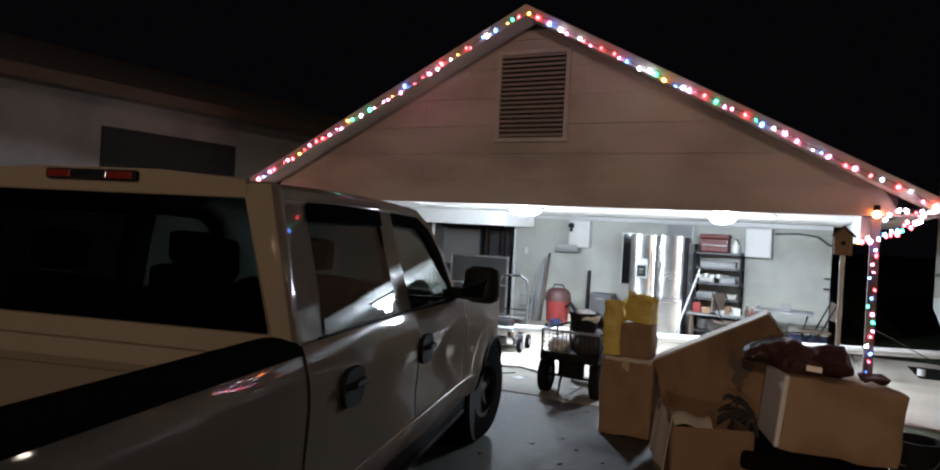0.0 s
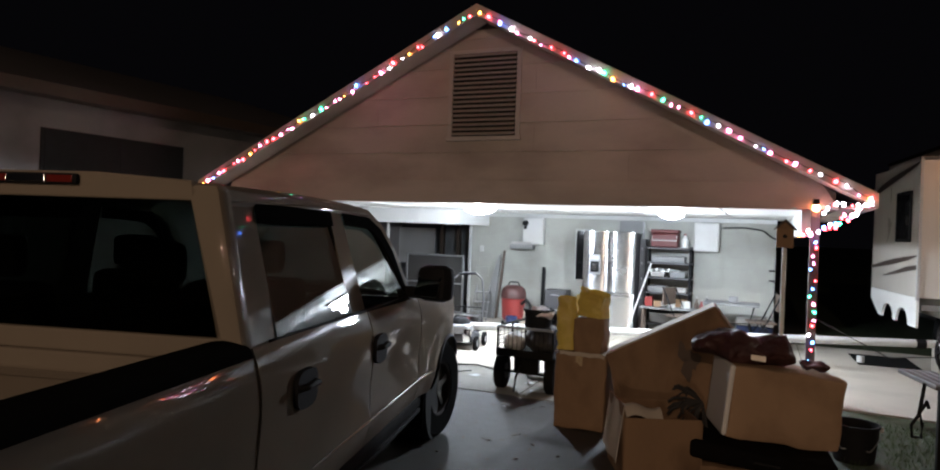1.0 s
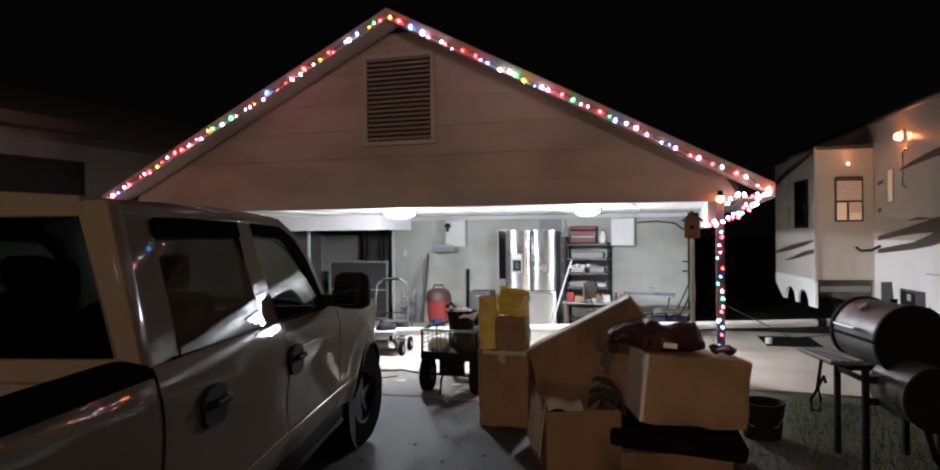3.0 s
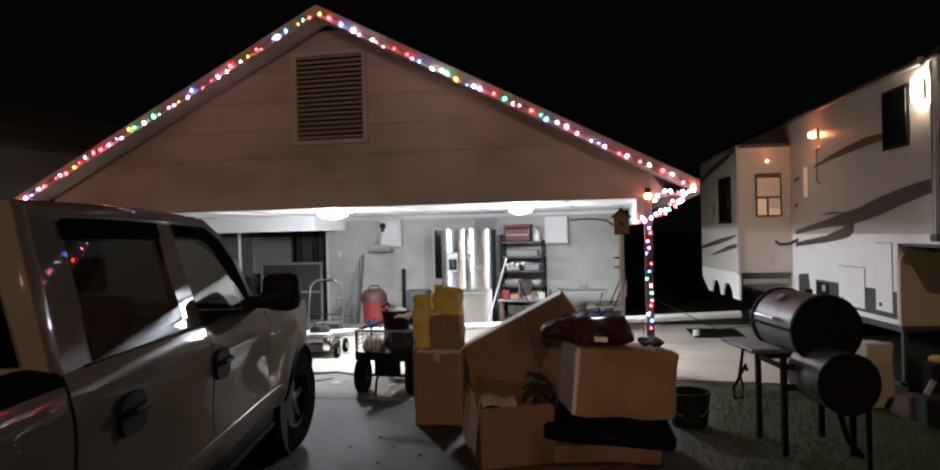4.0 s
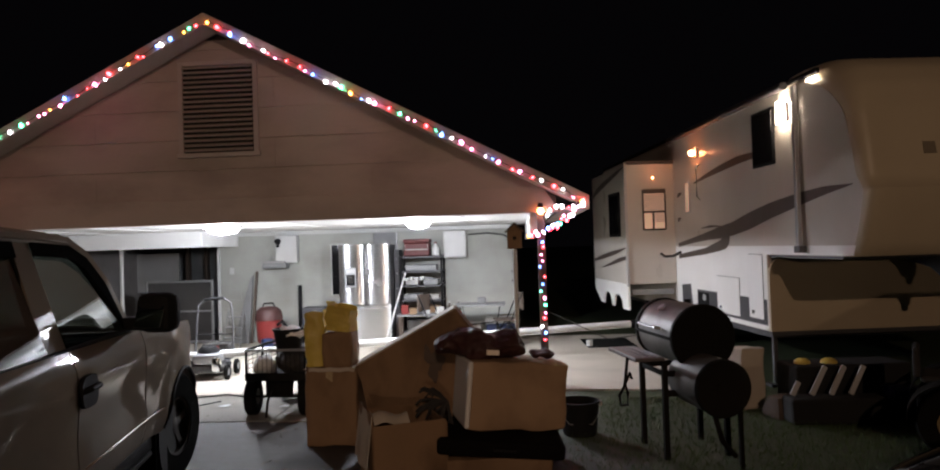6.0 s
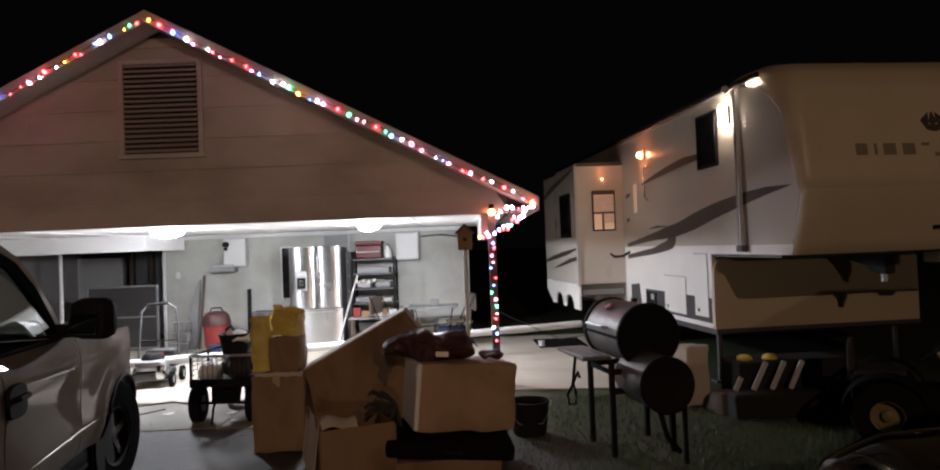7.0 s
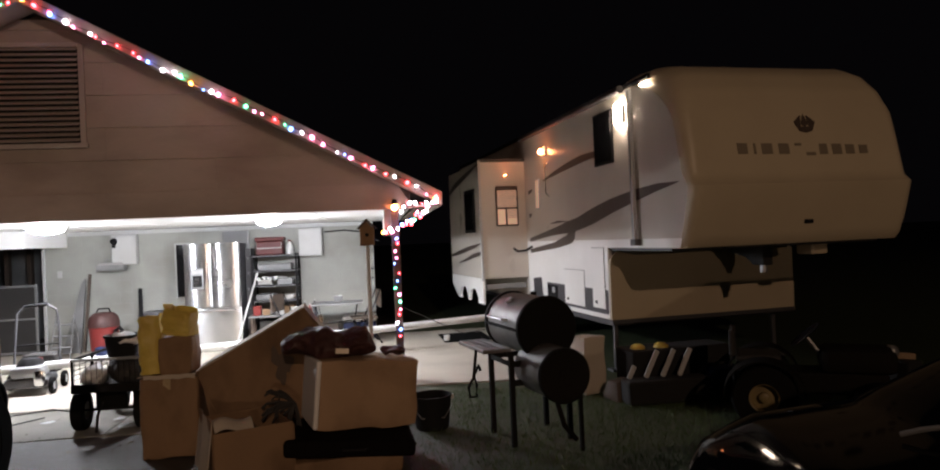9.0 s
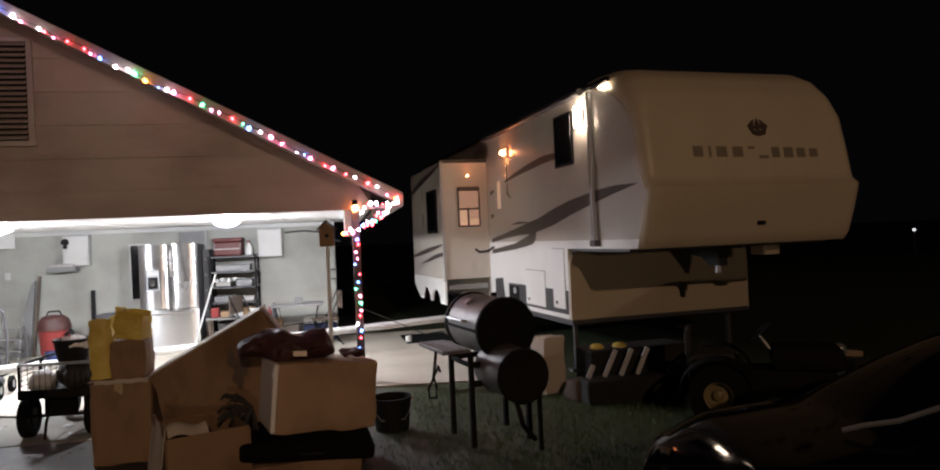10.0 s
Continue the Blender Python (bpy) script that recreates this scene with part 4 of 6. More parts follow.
# whitened for the carport light that falls on the skirt
part("slide_skirt", prism(sk, "x", -0.772, -0.742), M_RVLOWLIT, rv, "skirt with wheel cut-outs, whitened for carport light")
for k in range(2):
    wheel_parts(rv, pose(0.12, 5.3 + 0.9 * k, 0.36, 0, 0, 180), 0.36, 0.22, 0.2)
# this window is nearly unlit; the panes glow to show lamp light on them
sw = part("slide_window", box(-0.51, 4.680, 1.86, -0.14, 4.698, 2.50, 0.02), M_STRIPE, rv, "brown-framed slide-out window with blinds and faintly glowing panes")
for x0, x1, a, b in ((-0.485, -0.165, 2.165, 2.43), (-0.485, -0.36, 1.885, 2.13), (-0.325, -0.165, 1.885, 2.13)):
    part("pane", box(x0, 4.676, a, x1, 4.6795, b), M_WINGLOW, sw)
for k in range(9):
    part("slat", box(-0.483, 4.672, 2.175 + 0.028 * k, -0.167, 4.6755, 2.192 + 0.028 * k, 0.001), M_TRIM, sw)
for k in range(5):
    part("slat", box(-0.323, 4.672, 1.99 + 0.028 * k, -0.167, 4.6755, 2.004 + 0.028 * k, 0.001), M_TRIM, sw)
sw = part("slide_side_window", box(-0.783, 5.05, 1.78, -0.763, 5.72, 2.50, 0.02), M_PLASTIC, rv, "dark side window")
part("pane", box(-0.787, 5.10, 1.83, -0.7835, 5.67, 2.45), M_RVGLASS, sw)
for rows in (((4.72, 1.60, 0.006), (5.2, 1.545, 0.03), (5.75, 1.495, 0.04), (6.4, 1.43, 0.035), (6.98, 1.37, 0.02)),
             ((4.72, 1.445, 0.03), (5.2, 1.40, 0.035), (5.7, 1.33, 0.025), (6.3, 1.26, 0.006)),
             ((4.73, 2.87, 0.012), (5.35, 2.79, 0.035), (6.1, 2.70, 0.05), (6.6, 2.62, 0.05), (6.98, 2.53, 0.03))):
    swoosh(rows, x=-0.776)
part("slide_marker", ball(0.010, pose(-0.33, 4.69, 2.68)), M_AMBER, rv)
part("hose", pipe([(-0.005, 4.45, 1.52), (-0.10, 4.5, 1.46), (-0.22, 4.55, 1.45), (-0.27, 4.6, 1.50)], 0.02), M_CABLE, rv)
# legs and hitch
for x in (0.12, W - 0.2):
    lg = part("landing_leg", box(x - 0.025, 1.84, 0.03, x + 0.025, 1.89, 0.6, 0.004), M_RVDARK, rv)
    part("foot", box(x - 0.09, 1.78, 0.0, x + 0.09, 1.95, 0.03, 0.004), M_RVDARK, lg)
pb = part("pin_box", prism([(0.55, 1.49), (1.3, 1.49), (1.2, 1.40), (0.85, 1.36), (0.74, 1.26), (0.55, 1.26)], "x", 1.25, 1.37, 0.015), M_DARK, rv, "hitch pin box under the nose")
part("kingpin", lathe([(0.04, 1.18), (0.04, 1.27), (0.07, 1.28)], 14), M_GALV, pb, m=pose(1.31, 0.63, 0))
part("tool_box", box(1.70, 0.35, 1.36, 1.90, 0.6, 1.468, 0.02), M_RVCAP, rv, "pale box under the nose")

# ---------------------------------------------------------------- refrigerator and the back of the carport
fr = thing("refrigerator", pose(0.475, 3.70, 0.02), "stainless steel french-door refrigerator with a bottom freezer", "refrigerator")
part("body", box(0.005, 0.06, 0.02, 0.905, 0.72, 1.76, 0.008), M_RVDARK, fr)


def bowed(x0, x1, z0, z1, bulge=0.030):
    """A door with a gently rounded front."""
    xs = [k / 16 for k in range(17)]
    front = [(x0 + (x1 - x0) * u, 0.03 - bulge * (1 - (2 * u - 1) ** 2) - 0.012 * (1 - abs(2 * u - 1) ** 9)) for u in xs]
    return prism(front + [(x1, 0.056), (x0, 0.056)], "z", z0, z1)


for x0, x1, nm in ((0.0, 0.452, "door"), (0.458, 0.91, "door")):
    dr = part(nm, bowed(x0, x1, 0.71, 1.775), M_STEEL, fr, "brushed steel door")
    hx = x1 - 0.05 if x0 == 0 else x0 + 0.05
    part("handle", pipe([(hx, 0.02, 0.80), (hx, -0.045, 0.84), (hx, -0.055, 1.2), (hx, -0.045, 1.62), (hx, 0.02, 1.66)], 0.013, 10), M_CHROME, dr)
    if x0 == 0:
        dp = part("dispenser", box(0.125, -0.020, 1.02, 0.315, -0.006, 1.36, 0.003), M_GALV, dr, "grey ice and water dispenser")
        part("recess", box(0.145, -0.024, 1.05, 0.295, -0.0205, 1.24, 0.002), M_PLASTIC, dp)
        part("lever", box(0.18, -0.038, 1.10, 0.26, -0.0245, 1.20, 0.004), M_CHROME, dp)
        part("panel", box(0.14, -0.025, 1.27, 0.30, -0.0205, 1.34, 0.002), M_WHITE, dp)
dr = part("freezer_drawer", bowed(0.0, 0.91, 0.05, 0.70), M_STEEL, fr, "brushed steel drawer")
part("handle", pipe([(0.08, 0.02, 0.64), (0.11, -0.055, 0.645), (0.8, -0.055, 0.645), (0.83, 0.02, 0.64)], 0.013, 10), M_CHROME, dr)
# narrow dark column, 1.66 m tall, next to the refrigerator
db = thing("dark_column", pose(1.40, YW - 0.34, 0.02), "narrow dark column with hooks beside the refrigerator", "cabinet")
part("side", box(0.0, 0.0, 0.0, 0.10, 0.32, 1.66, 0.005), M_RVDARK, db)
for z in (0.62, 0.95, 1.22, 1.48):
    part("hook", pipe([(0.05, -0.001, z), (0.05, -0.04, z), (0.05, -0.05, z + 0.03)], 0.007, 6), M_GALV, db)
dp = thing("narrow_window", pose(0.27, YW - 0.02, 0.88), "narrow dark window with a thin frame in the block wall", "window", kind="structure")
part("pane", box(-0.10, -0.012, 0.0, 0.10, 0.012, 0.92, 0.003), M_RVGLASS, dp)
for b in ((-0.125, -0.02, -0.02, -0.101, 0.015, 0.94), (0.101, -0.02, -0.02, 0.125, 0.015, 0.94), (-0.1, -0.02, 0.921, 0.1, 0.015, 0.945)):
    part("frame", box(*b, 0.003), M_WHITE, dp)
pn = thing("plywood_sheet", pose(1.18, YW - 0.10, 0.02), "tall grey plywood sheet standing beside the refrigerator", "plywood sheet")
part("sheet", box(-0.20, 0.0, 0.0, 0.22, 0.05, 1.98, 0.004), M_GREYBOARD, pn)
part("edge", box(0.225, -0.004, 0.0, 0.25, 0.054, 1.98, 0.003), M_GALV, pn)

for x0, x1, z0, z1, lab in ((-0.86, -0.455, 1.50, 2.01, "white electrical box with a dark meter"), (2.29, 2.71, 1.50, 2.0, "plain white wall cabinet")):
    cb = thing("wall_box", pose(x0, YW, 0), lab, "wall box", "boxes on the wall")
    part("case", box(0, -0.16, z0, x1 - x0, -0.001, z1, 0.008), M_WHITE, cb)
    part("cover", box(0.02, -0.172, z0 + 0.02, x1 - x0 - 0.02, -0.161, z1 - 0.02, 0.004), M_WHITE, cb)
    if x0 < 0:
        part("meter", lathe([(0.0, 0.05), (0.05, 0.05), (0.06, 0.0), (0.0, 0.0)], 18, pose(0, 0, 0, 90, 0, 0)), M_PLASTIC, cb, "dark round meter", pose(0.05, -0.173, z1 - 0.11))
        part("knob", box(0.02, -0.20, z1 - 0.22, 0.08, -0.173, z1 - 0.17, 0.005), M_PLASTIC, cb)
sh = thing("wall_shelf_basket", pose(-1.1, YW - 0.24, 1.40), "small hanging basket of odds and ends", "basket")
part("basket", lumpy(box(0, 0, 0, 0.46, 0.2, 0.10, 0.02), 0.012, 9), M_GREYBOARD, sh)
part("contents", lumpy(box(0.02, 0.02, 0.06, 0.42, 0.18, 0.14, 0.02), 0.03, 12), M_TOWEL, sh)
part("hanger", pipe([(0.02, 0.22, 0.05), (0.1, 0.235, 0.2), (0.3, 0.235, 0.2), (0.44, 0.22, 0.05)], 0.006), M_GALV, sh)

# shelf rack with its load
rk = thing("storage_rack", pose(1.52, YW - 0.50, 0.02), "dark metal storage rack full of odds and ends", "shelf rack")
for x in (0.0, 0.74):
    for y in (0.0, 0.42):
        part("upright", box(x, y, 0, x + 0.035, y + 0.035, 1.55, 0.003), M_PLASTIC, rk)
for k, z in enumerate((0.18, 0.45, 0.72, 0.98, 1.24, 1.50)):
    part("shelf", box(0.0, 0.0, z, 0.775, 0.455, z + 0.03, 0.004), M_RVDARK, rk)
items = ((0.06, 0.30, 0.75, 0.10, M_GREYBOARD), (0.40, 0.30, 0.75, 0.08, M_TOWEL), (0.10, 0.22, 1.01, 0.09, M_TOWEL), (0.42, 0.26, 1.01, 0.10, M_GREYBOARD), (0.10, 0.56, 1.27, 0.10, M_GREYBOARD), (0.08, 0.3, 0.48, 0.10, M_GREYBOARD), (0.45, 0.24, 0.48, 0.15, M_CARD), (0.1, 0.5, 0.21, 0.18, M_GREYBOARD))
for k, (x, w, z, h, mt) in enumerate(items):
    q = lumpy(box(x, 0.05, z, x + w, 0.40, z + h, 0.015), 0.02, 7, k)
    solid("stored_cloth", q, mt, "loose folded cloth lying on the storage rack", "cloth", pose(1.52, YW - 0.50, 0.02), "rack contents")
for k in range(4):
    solid("white_tube", tube((1.62 + 0.10 * k, YW - 0.46, 1.14 + 0.02 * (k % 2)), (1.75 + 0.1 * k, YW - 0.15, 1.13), 0.03), M_PVC, "short white plastic tube on the rack", "tube", group="rack contents")
cool = thing("red_cooler", pose(1.60, YW - 0.44, 1.553), "red plastic cooler on the rack", "cooler")
part("tub", box(0, 0, 0, 0.46, 0.32, 0.24, 0.025), M_REDCOOLER, cool)
part("lid", box(-0.012, -0.012, 0.242, 0.472, 0.332, 0.31, 0.02), M_REDCOOLER, cool)
part("handle", pipe([(0.02, -0.02, 0.2), (0.02, -0.05, 0.12), (0.44, -0.05, 0.12), (0.44, -0.02, 0.2)], 0.009), M_WHITE, cool)
jug = thing("white_jug", pose(2.16, YW - 0.3, 1.553), "white plastic jug with a red cap", "jug")
part("body", lathe([(0.0, 0), (0.06, 0), (0.065, 0.02), (0.065, 0.13), (0.03, 0.19), (0.022, 0.22), (0.0, 0.22)], 16), M_PVC, jug)
part("cap", lathe([(0.0, 0.221), (0.024, 0.221), (0.024, 0.245), (0.0, 0.245)], 12), M_RED, jug)
solid("leaning_pole", tube((1.30, YW - 0.90, 0.03), (1.63, YW - 0.515, 1.26), 0.016), M_PVC, "white pole leaning against the rack", "pole")

bn = thing("low_bench", pose(1.98, 3.62, 0.02), "low dark work bench in front of the rack", "bench")
part("top", box(-0.45, -0.16, 0.50, 0.45, 0.16, 0.53, 0.005), M_GREYBOARD, bn)
for x in (-0.4, 0.4):
    for y in (-0.12, 0.12):
        part("leg", box(x - 0.02, y - 0.02, 0.0, x + 0.02, y + 0.02, 0.499, 0.003), M_DARKWOOD, bn)
for k, (x, h, mt) in enumerate(((1.66, 0.16, M_RED), (1.80, 0.10, M_CARD), (2.02, 0.07, M_WHITE), (2.26, 0.12, M_PVC))):
    solid("bench_box", box(-0.06, -0.06, 0, 0.06, 0.06, h, 0.008), mt, "small box lying on the low work bench", "box", pose(x, 3.62, 0.551, 0, 0, 11 * k), "things on the bench")
ch_ = thing("tool_chest", pose(-0.08, 4.12, 0.02), "black two-drawer tool chest against the wall", "tool chest")
part("case", box(-0.2, -0.18, 0, 0.2, 0.18, 0.66, 0.01), M_RVDARK, ch_)
for z in (0.06, 0.36):
    dr_ = part("drawer", box(-0.185, -0.192, z, 0.185, -0.181, z + 0.26, 0.004), M_RVDARK, ch_)
    part("pull", box(-0.08, -0.205, z + 0.2, 0.08, -0.193, z + 0.22, 0.003), M_GALV, dr_)
for k, (x, h, mt) in enumerate(((2.42, 0.26, M_DARKWOOD), (2.50, 0.22, M_RED), (2.58, 0.28, M_RVDARK))):
    bt = thing("bottle", pose(x, 3.78, 0.02 + 0.44), "dark bottle standing on a carton", "bottle", "bottles by the wall")
    part("body", lathe([(0.0, 0), (0.035, 0), (0.037, h * 0.6), (0.015, h * 0.8), (0.014, h), (0.0, h)], 14), mt, bt)
    part("cap", lathe([(0.0, h), (0.017, h), (0.017, h + 0.02), (0.0, h + 0.02)], 10), M_WHITE, bt)
solid("carton", box(-0.2, -0.14, 0, 0.2, 0.14, 0.438, 0.006), M_CARD, "brown carton with bottles standing on it", "box", pose(2.50, 3.80, 0.02, 0, 0, 4))

# patio table and chairs by the wall
tb = thing("patio_table", pose(2.98, 3.55, 0.02), "small grey metal patio table", "table")
part("tabletop", box(-0.42, -0.32, 0.66, 0.42, 0.32, 0.69, 0.008), M_GREYBOARD, tb)
for x in (-0.34, 0.34):
    for y in (-0.25, 0.25):
        part("leg", pipe([(x, y, 0.66), (x * 0.8, y * 0.8, 0.35), (x * 1.05, y * 1.05, 0.0)], 0.014), M_PLASTIC, tb)
part("stretcher", pipe([(-0.27, -0.2, 0.35), (0.27, 0.2, 0.35)], 0.01), M_PLASTIC, tb)
for x, rz in ((2.25, 70), (3.42, -80)):
    ch = thing("folding_chair", pose(x, 3.35, 0.02, 0, 0, rz), "dark folding garden chair", "chair", "chairs by the table")
    part("seat", box(-0.22, -0.2, 0.42, 0.22, 0.2, 0.45, 0.008), M_DARKWOOD, ch)
    part("backrest", box(-0.22, 0.24, 0.60, 0.22, 0.265, 0.88, 0.008), M_DARKWOOD, ch)
    for sx in (-0.21, 0.21):
        part("leg", pipe([(sx, -0.24, 0.0), (sx, 0.05, 0.44), (sx, 0.26, 0.9)], 0.012), M_PLASTIC, ch)
        part("leg", pipe([(sx * 0.9, 0.26, 0.0), (sx * 0.9, 0.0, 0.43)], 0.012), M_PLASTIC, ch)
solid("small_box", box(-0.07, -0.05, 0, 0.07, 0.05, 0.10, 0.006), M_GREYBOARD, "small grey box on the patio table", "box", pose(3.0, 3.6, 0.711))
co_ = thing("cool_box", pose(3.33, 4.05, 0.02), "white cool box with a blue base", "cooler")
part("tub", box(-0.28, -0.18, 0.0, 0.28, 0.18, 0.30, 0.02), M_BLUE, co_)
part("lid", box(-0.29, -0.19, 0.302, 0.29, 0.19, 0.40, 0.02), M_WHITE, co_)
solid("carton", box(-0.16, -0.12, 0, 0.16, 0.12, 0.42, 0.004), M_CARDL, "pale carton on the carport floor", "box", pose(2.52, 4.22, 0.02, 0, 0, 4))
solid("carton", box(-0.22, -0.14, 0, 0.22, 0.14, 0.30, 0.004), M_WHITE, "low white carton on the carport floor", "box", pose(2.75, 4.2, 0.02, 0, 0, -6))

# red machine, ladder, dolly, sticks
sv = thing("shop_vacuum", pose(-0.75, 3.55, 0.02), "red wet and dry shop vacuum", "vacuum cleaner")
part("drum", lathe([(0.0, 0.10), (0.18, 0.10), (0.20, 0.14), (0.22, 0.48), (0.23, 0.50), (0.0, 0.50)], 28), M_RED, sv)
part("motor_head", lathe([(0.0, 0.501), (0.235, 0.501), (0.235, 0.56), (0.21, 0.66), (0.15, 0.72), (0.0, 0.74)], 28), M_CLOTH, sv, "dark red domed lid")
part("handle", pipe([(-0.12, 0, 0.70), (-0.08, 0, 0.79), (0.08, 0, 0.79), (0.12, 0, 0.70)], 0.014), M_PLASTIC, sv)
part("hose", pipe([(0.2, -0.12, 0.42), (0.32, -0.25, 0.5), (0.42, -0.2, 0.35), (0.44, -0.1, 0.1), (0.4, 0.1, 0.03)], 0.028), M_PLASTIC, sv)
for k in range(4):
    a = math.pi / 4 + k * math.pi / 2
    part("caster", lathe([(0.0, -0.02), (0.045, -0.02), (0.045, 0.02), (0.0, 0.02)], 14, pose(0, 0, 0, 0, 90, 0)), M_PLASTIC, sv, m=pose(0.2 * math.cos(a), 0.2 * math.sin(a), 0.045))
solid("blue_bin", lathe([(0.0, 0), (0.09, 0), (0.105, 0.22), (0.098, 0.22), (0.082, 0.02), (0.0, 0.02)], 20), M_BLUE, "small blue plastic bin", "bin", pose(-0.62, 3.1, 0.02))
solid("tall_plank", box(-0.03, -0.02, 0, 0.03, 0.02, 1.05, 0.004), M_PLASTIC, "dark plank standing against the wall", "plank", pose(-0.45, YW - 0.10, 0.02, -3, 0, 0))
solid("tall_plank", box(-0.02, -0.02, 0, 0.02, 0.02, 1.34, 0.004), M_DARKWOOD, "dark plank leaning against the wall", "plank", pose(-1.36, YW - 0.16, 0.02, -5, 4, 0))
solid("tapered_board", lumpy(prism([(-0.30, 0.0), (0.0, 0.0), (0.085, 1.27), (0.03, 1.22)], "y", 0.0, 0.03, 0.006), 0.006, 4), M_GREYBOARD, "grey tapered board leaning against the wall", "board", pose(-1.40, YW - 0.20, 0.02, -4, 0, 0))
solid("wall_outlet", box(-0.04, -0.022, -0.06, 0.04, -0.001, 0.06, 0.006), M_WHITE, "small white outlet box on the wall", "outlet", pose(-1.77, YW, 1.37))
ld = thing("step_stool", pose(-1.50, 3.85, 0.02) @ Matrix.Diagonal((0.8, 0.8, 0.72, 1)), "grey metal folding step stool", "step stool")
for sx in (-0.2, 0.2):
    part("rail", pipe([(sx, -0.2, 0.0), (sx * 0.85, 0.1, 0.95)], 0.014), M_GREYBOARD, ld)
    part("rail", pipe([(sx, 0.3, 0.0), (sx * 0.85, 0.1, 0.9)], 0.012), M_GREYBOARD, ld)
for k in range(3):
    part("step", box(-0.19, -0.19 + 0.09 * k, 0.22 + 0.25 * k, 0.19, -0.03 + 0.09 * k, 0.25 + 0.25 * k, 0.006), M_GREYBOARD, ld)
sb = solid("storage_tub", box(-0.2, -0.15, 0, 0.2, 0.15, 0.28, 0.02), M_CARDL, "pale plastic storage tub on the floor", "tub", pose(-0.45, 3.7, 0.02))

# open bay: pole, gate
solid("bay_pole", tube((0, 0, 0), (0, 0, 1.82), 0.035, seg=16), M_PVC, "white upright pole in the open bay", "pole", pose(-3.80, 4.2, 0.02))
gt_ = thing("metal_gate", pose(-2.78, YW - 0.06, 0.02), "grey wire gate panel standing across the bay", "gate")
for b in ((-0.66, -0.02, 0.02, -0.62, 0.02, 1.20), (0.62, -0.02, 0.02, 0.66, 0.02, 1.20), (-0.62, -0.02, 1.16, 0.62, 0.02, 1.20), (-0.62, -0.02, 0.02, 0.62, 0.02, 0.06), (-0.62, -0.015, 0.6, 0.62, 0.015, 0.63)):
    part("rail", box(*b, 0.004), M_GALV, gt_)
part("infill", box(-0.62, 0.004, 0.06, 0.62, 0.012, 1.16), M_SEAT, gt_)

# long white pipe across the carport
pp = thing("plastic_pipe", pose(0, 0, 0), "long white plastic drain pipe resting on blocks", "pipe")
PA, PB = Vector((-1.9, 0.55, 0.30)), Vector((5.9, 2.75, 0.42))
part("tube", tube(PA, PB, 0.055, seg=18), M_PVC, pp)
part("coupling", tube(PA.lerp(PB, 0.93), PA.lerp(PB, 0.945), 0.064, seg=18), M_PLASTIC, pp)
for k in (0.04, 0.5, 0.975):
    p_ = PA.lerp(PB, k)
    part("block", box(p_.x - 0.1, p_.y - 0.2, 0.02, p_.x + 0.1, p_.y + 0.2, p_.z - 0.052, 0.006), M_CONC, pp)
solid("door_mat", box(-0.39, -0.50, 0, 0.39, 0.50, 0.012, 0.004), M_RUBBER, "dark rubber mat on the slab", "mat", pose(5.09, 3.30, 0.021, 0, 0, 2))
solid("paint_can", lathe([(0.0, 0), (0.05, 0), (0.05, 0.1), (0.0, 0.1)], 16), M_PVC, "small white tin on the slab", "tin", pose(4.76, 2.98, 0.021))

# conduit along the wall
solid("conduit", pipe([(2.75, YW - 0.03, 1.92), (3.1, YW - 0.03, 1.94), (3.4, YW - 0.03, 1.90), (3.55, YW - 0.03, 1.78), (3.72, YW - 0.1, 1.72)], 0.014), M_CABLE, "black cable drooping along the wall", "cable")
for z in (1.05, 1.22):
    solid("wall_hook", box(-0.06, -0.05, -0.012, 0.03, 0.0, 0.012, 0.004), M_PLASTIC, "black hook on the wall corner", "hook", pose(3.58, YW, z), "wall hooks")

# ---------------------------------------------------------------- in front of the carport
bh = thing("birdhouse", pose(3.61, -1.03, 0), "weathered wooden birdhouse on a metal pole", "birdhouse")
part("pole", tube((0, 0, 0), (0, 0, 1.66), 0.022), M_PVC, bh)
part("house", box(-0.075, -0.075, 1.66, 0.075, 0.075, 1.84, 0.006), M_CARD, bh)
part("gable", prism([(-0.075, 1.84), (0.075, 1.84), (0.0, 1.91)], "y", -0.072, 0.072), M_CARD, bh)
for s in (1, -1):
    part("roof_board", box(-0.005, -0.11, -0.008, 0.135, 0.11, 0.008, 0.003), M_DARKWOOD, bh, m=pose(0, 0, 1.925, 0, 43 if s > 0 else 137, 0))
# black disc on the solid front, for the shade inside an entrance hole
part("hole", lathe([(0.0, 0.0), (0.02, 0.0), (0.02, 0.003), (0.0, 0.003)], 14, pose(0, 0, 0, 90, 0, 0)), M_DARK, bh, m=pose(0, -0.075, 1.77))

# utility cart
WG = pose(0.84, -1.30, 0, 0, 0, -4)
wg = thing("garden_cart", WG, "dark steel garden cart loaded with bags", "cart")
for x, y in ((-0.03, 0.1), (0.55, 0.1), (-0.03, 0.95), (0.55, 0.95)):
    wheel_parts(wg, pose(x, y, 0.19, 0, 0, (180 if x < 0.2 else 0) + 8), 0.19, 0.10, 0.085, rim_mat=M_GALV)
for y in (0.1, 0.95):
    part("axle", tube((-0.03, y, 0.19), (0.55, y, 0.19), 0.012), M_PLASTIC, wg)
    part("bolster", box(0.12, y - 0.03, 0.20, 0.40, y + 0.03, 0.40, 0.004), M_GRILL, wg)
    for x in (0.05, 0.47):
        part("fork", pipe([(x, y, 0.19), (x + 0.01, y - 0.03, 0.30), (x, y, 0.41)], 0.012), M_GRILL, wg)
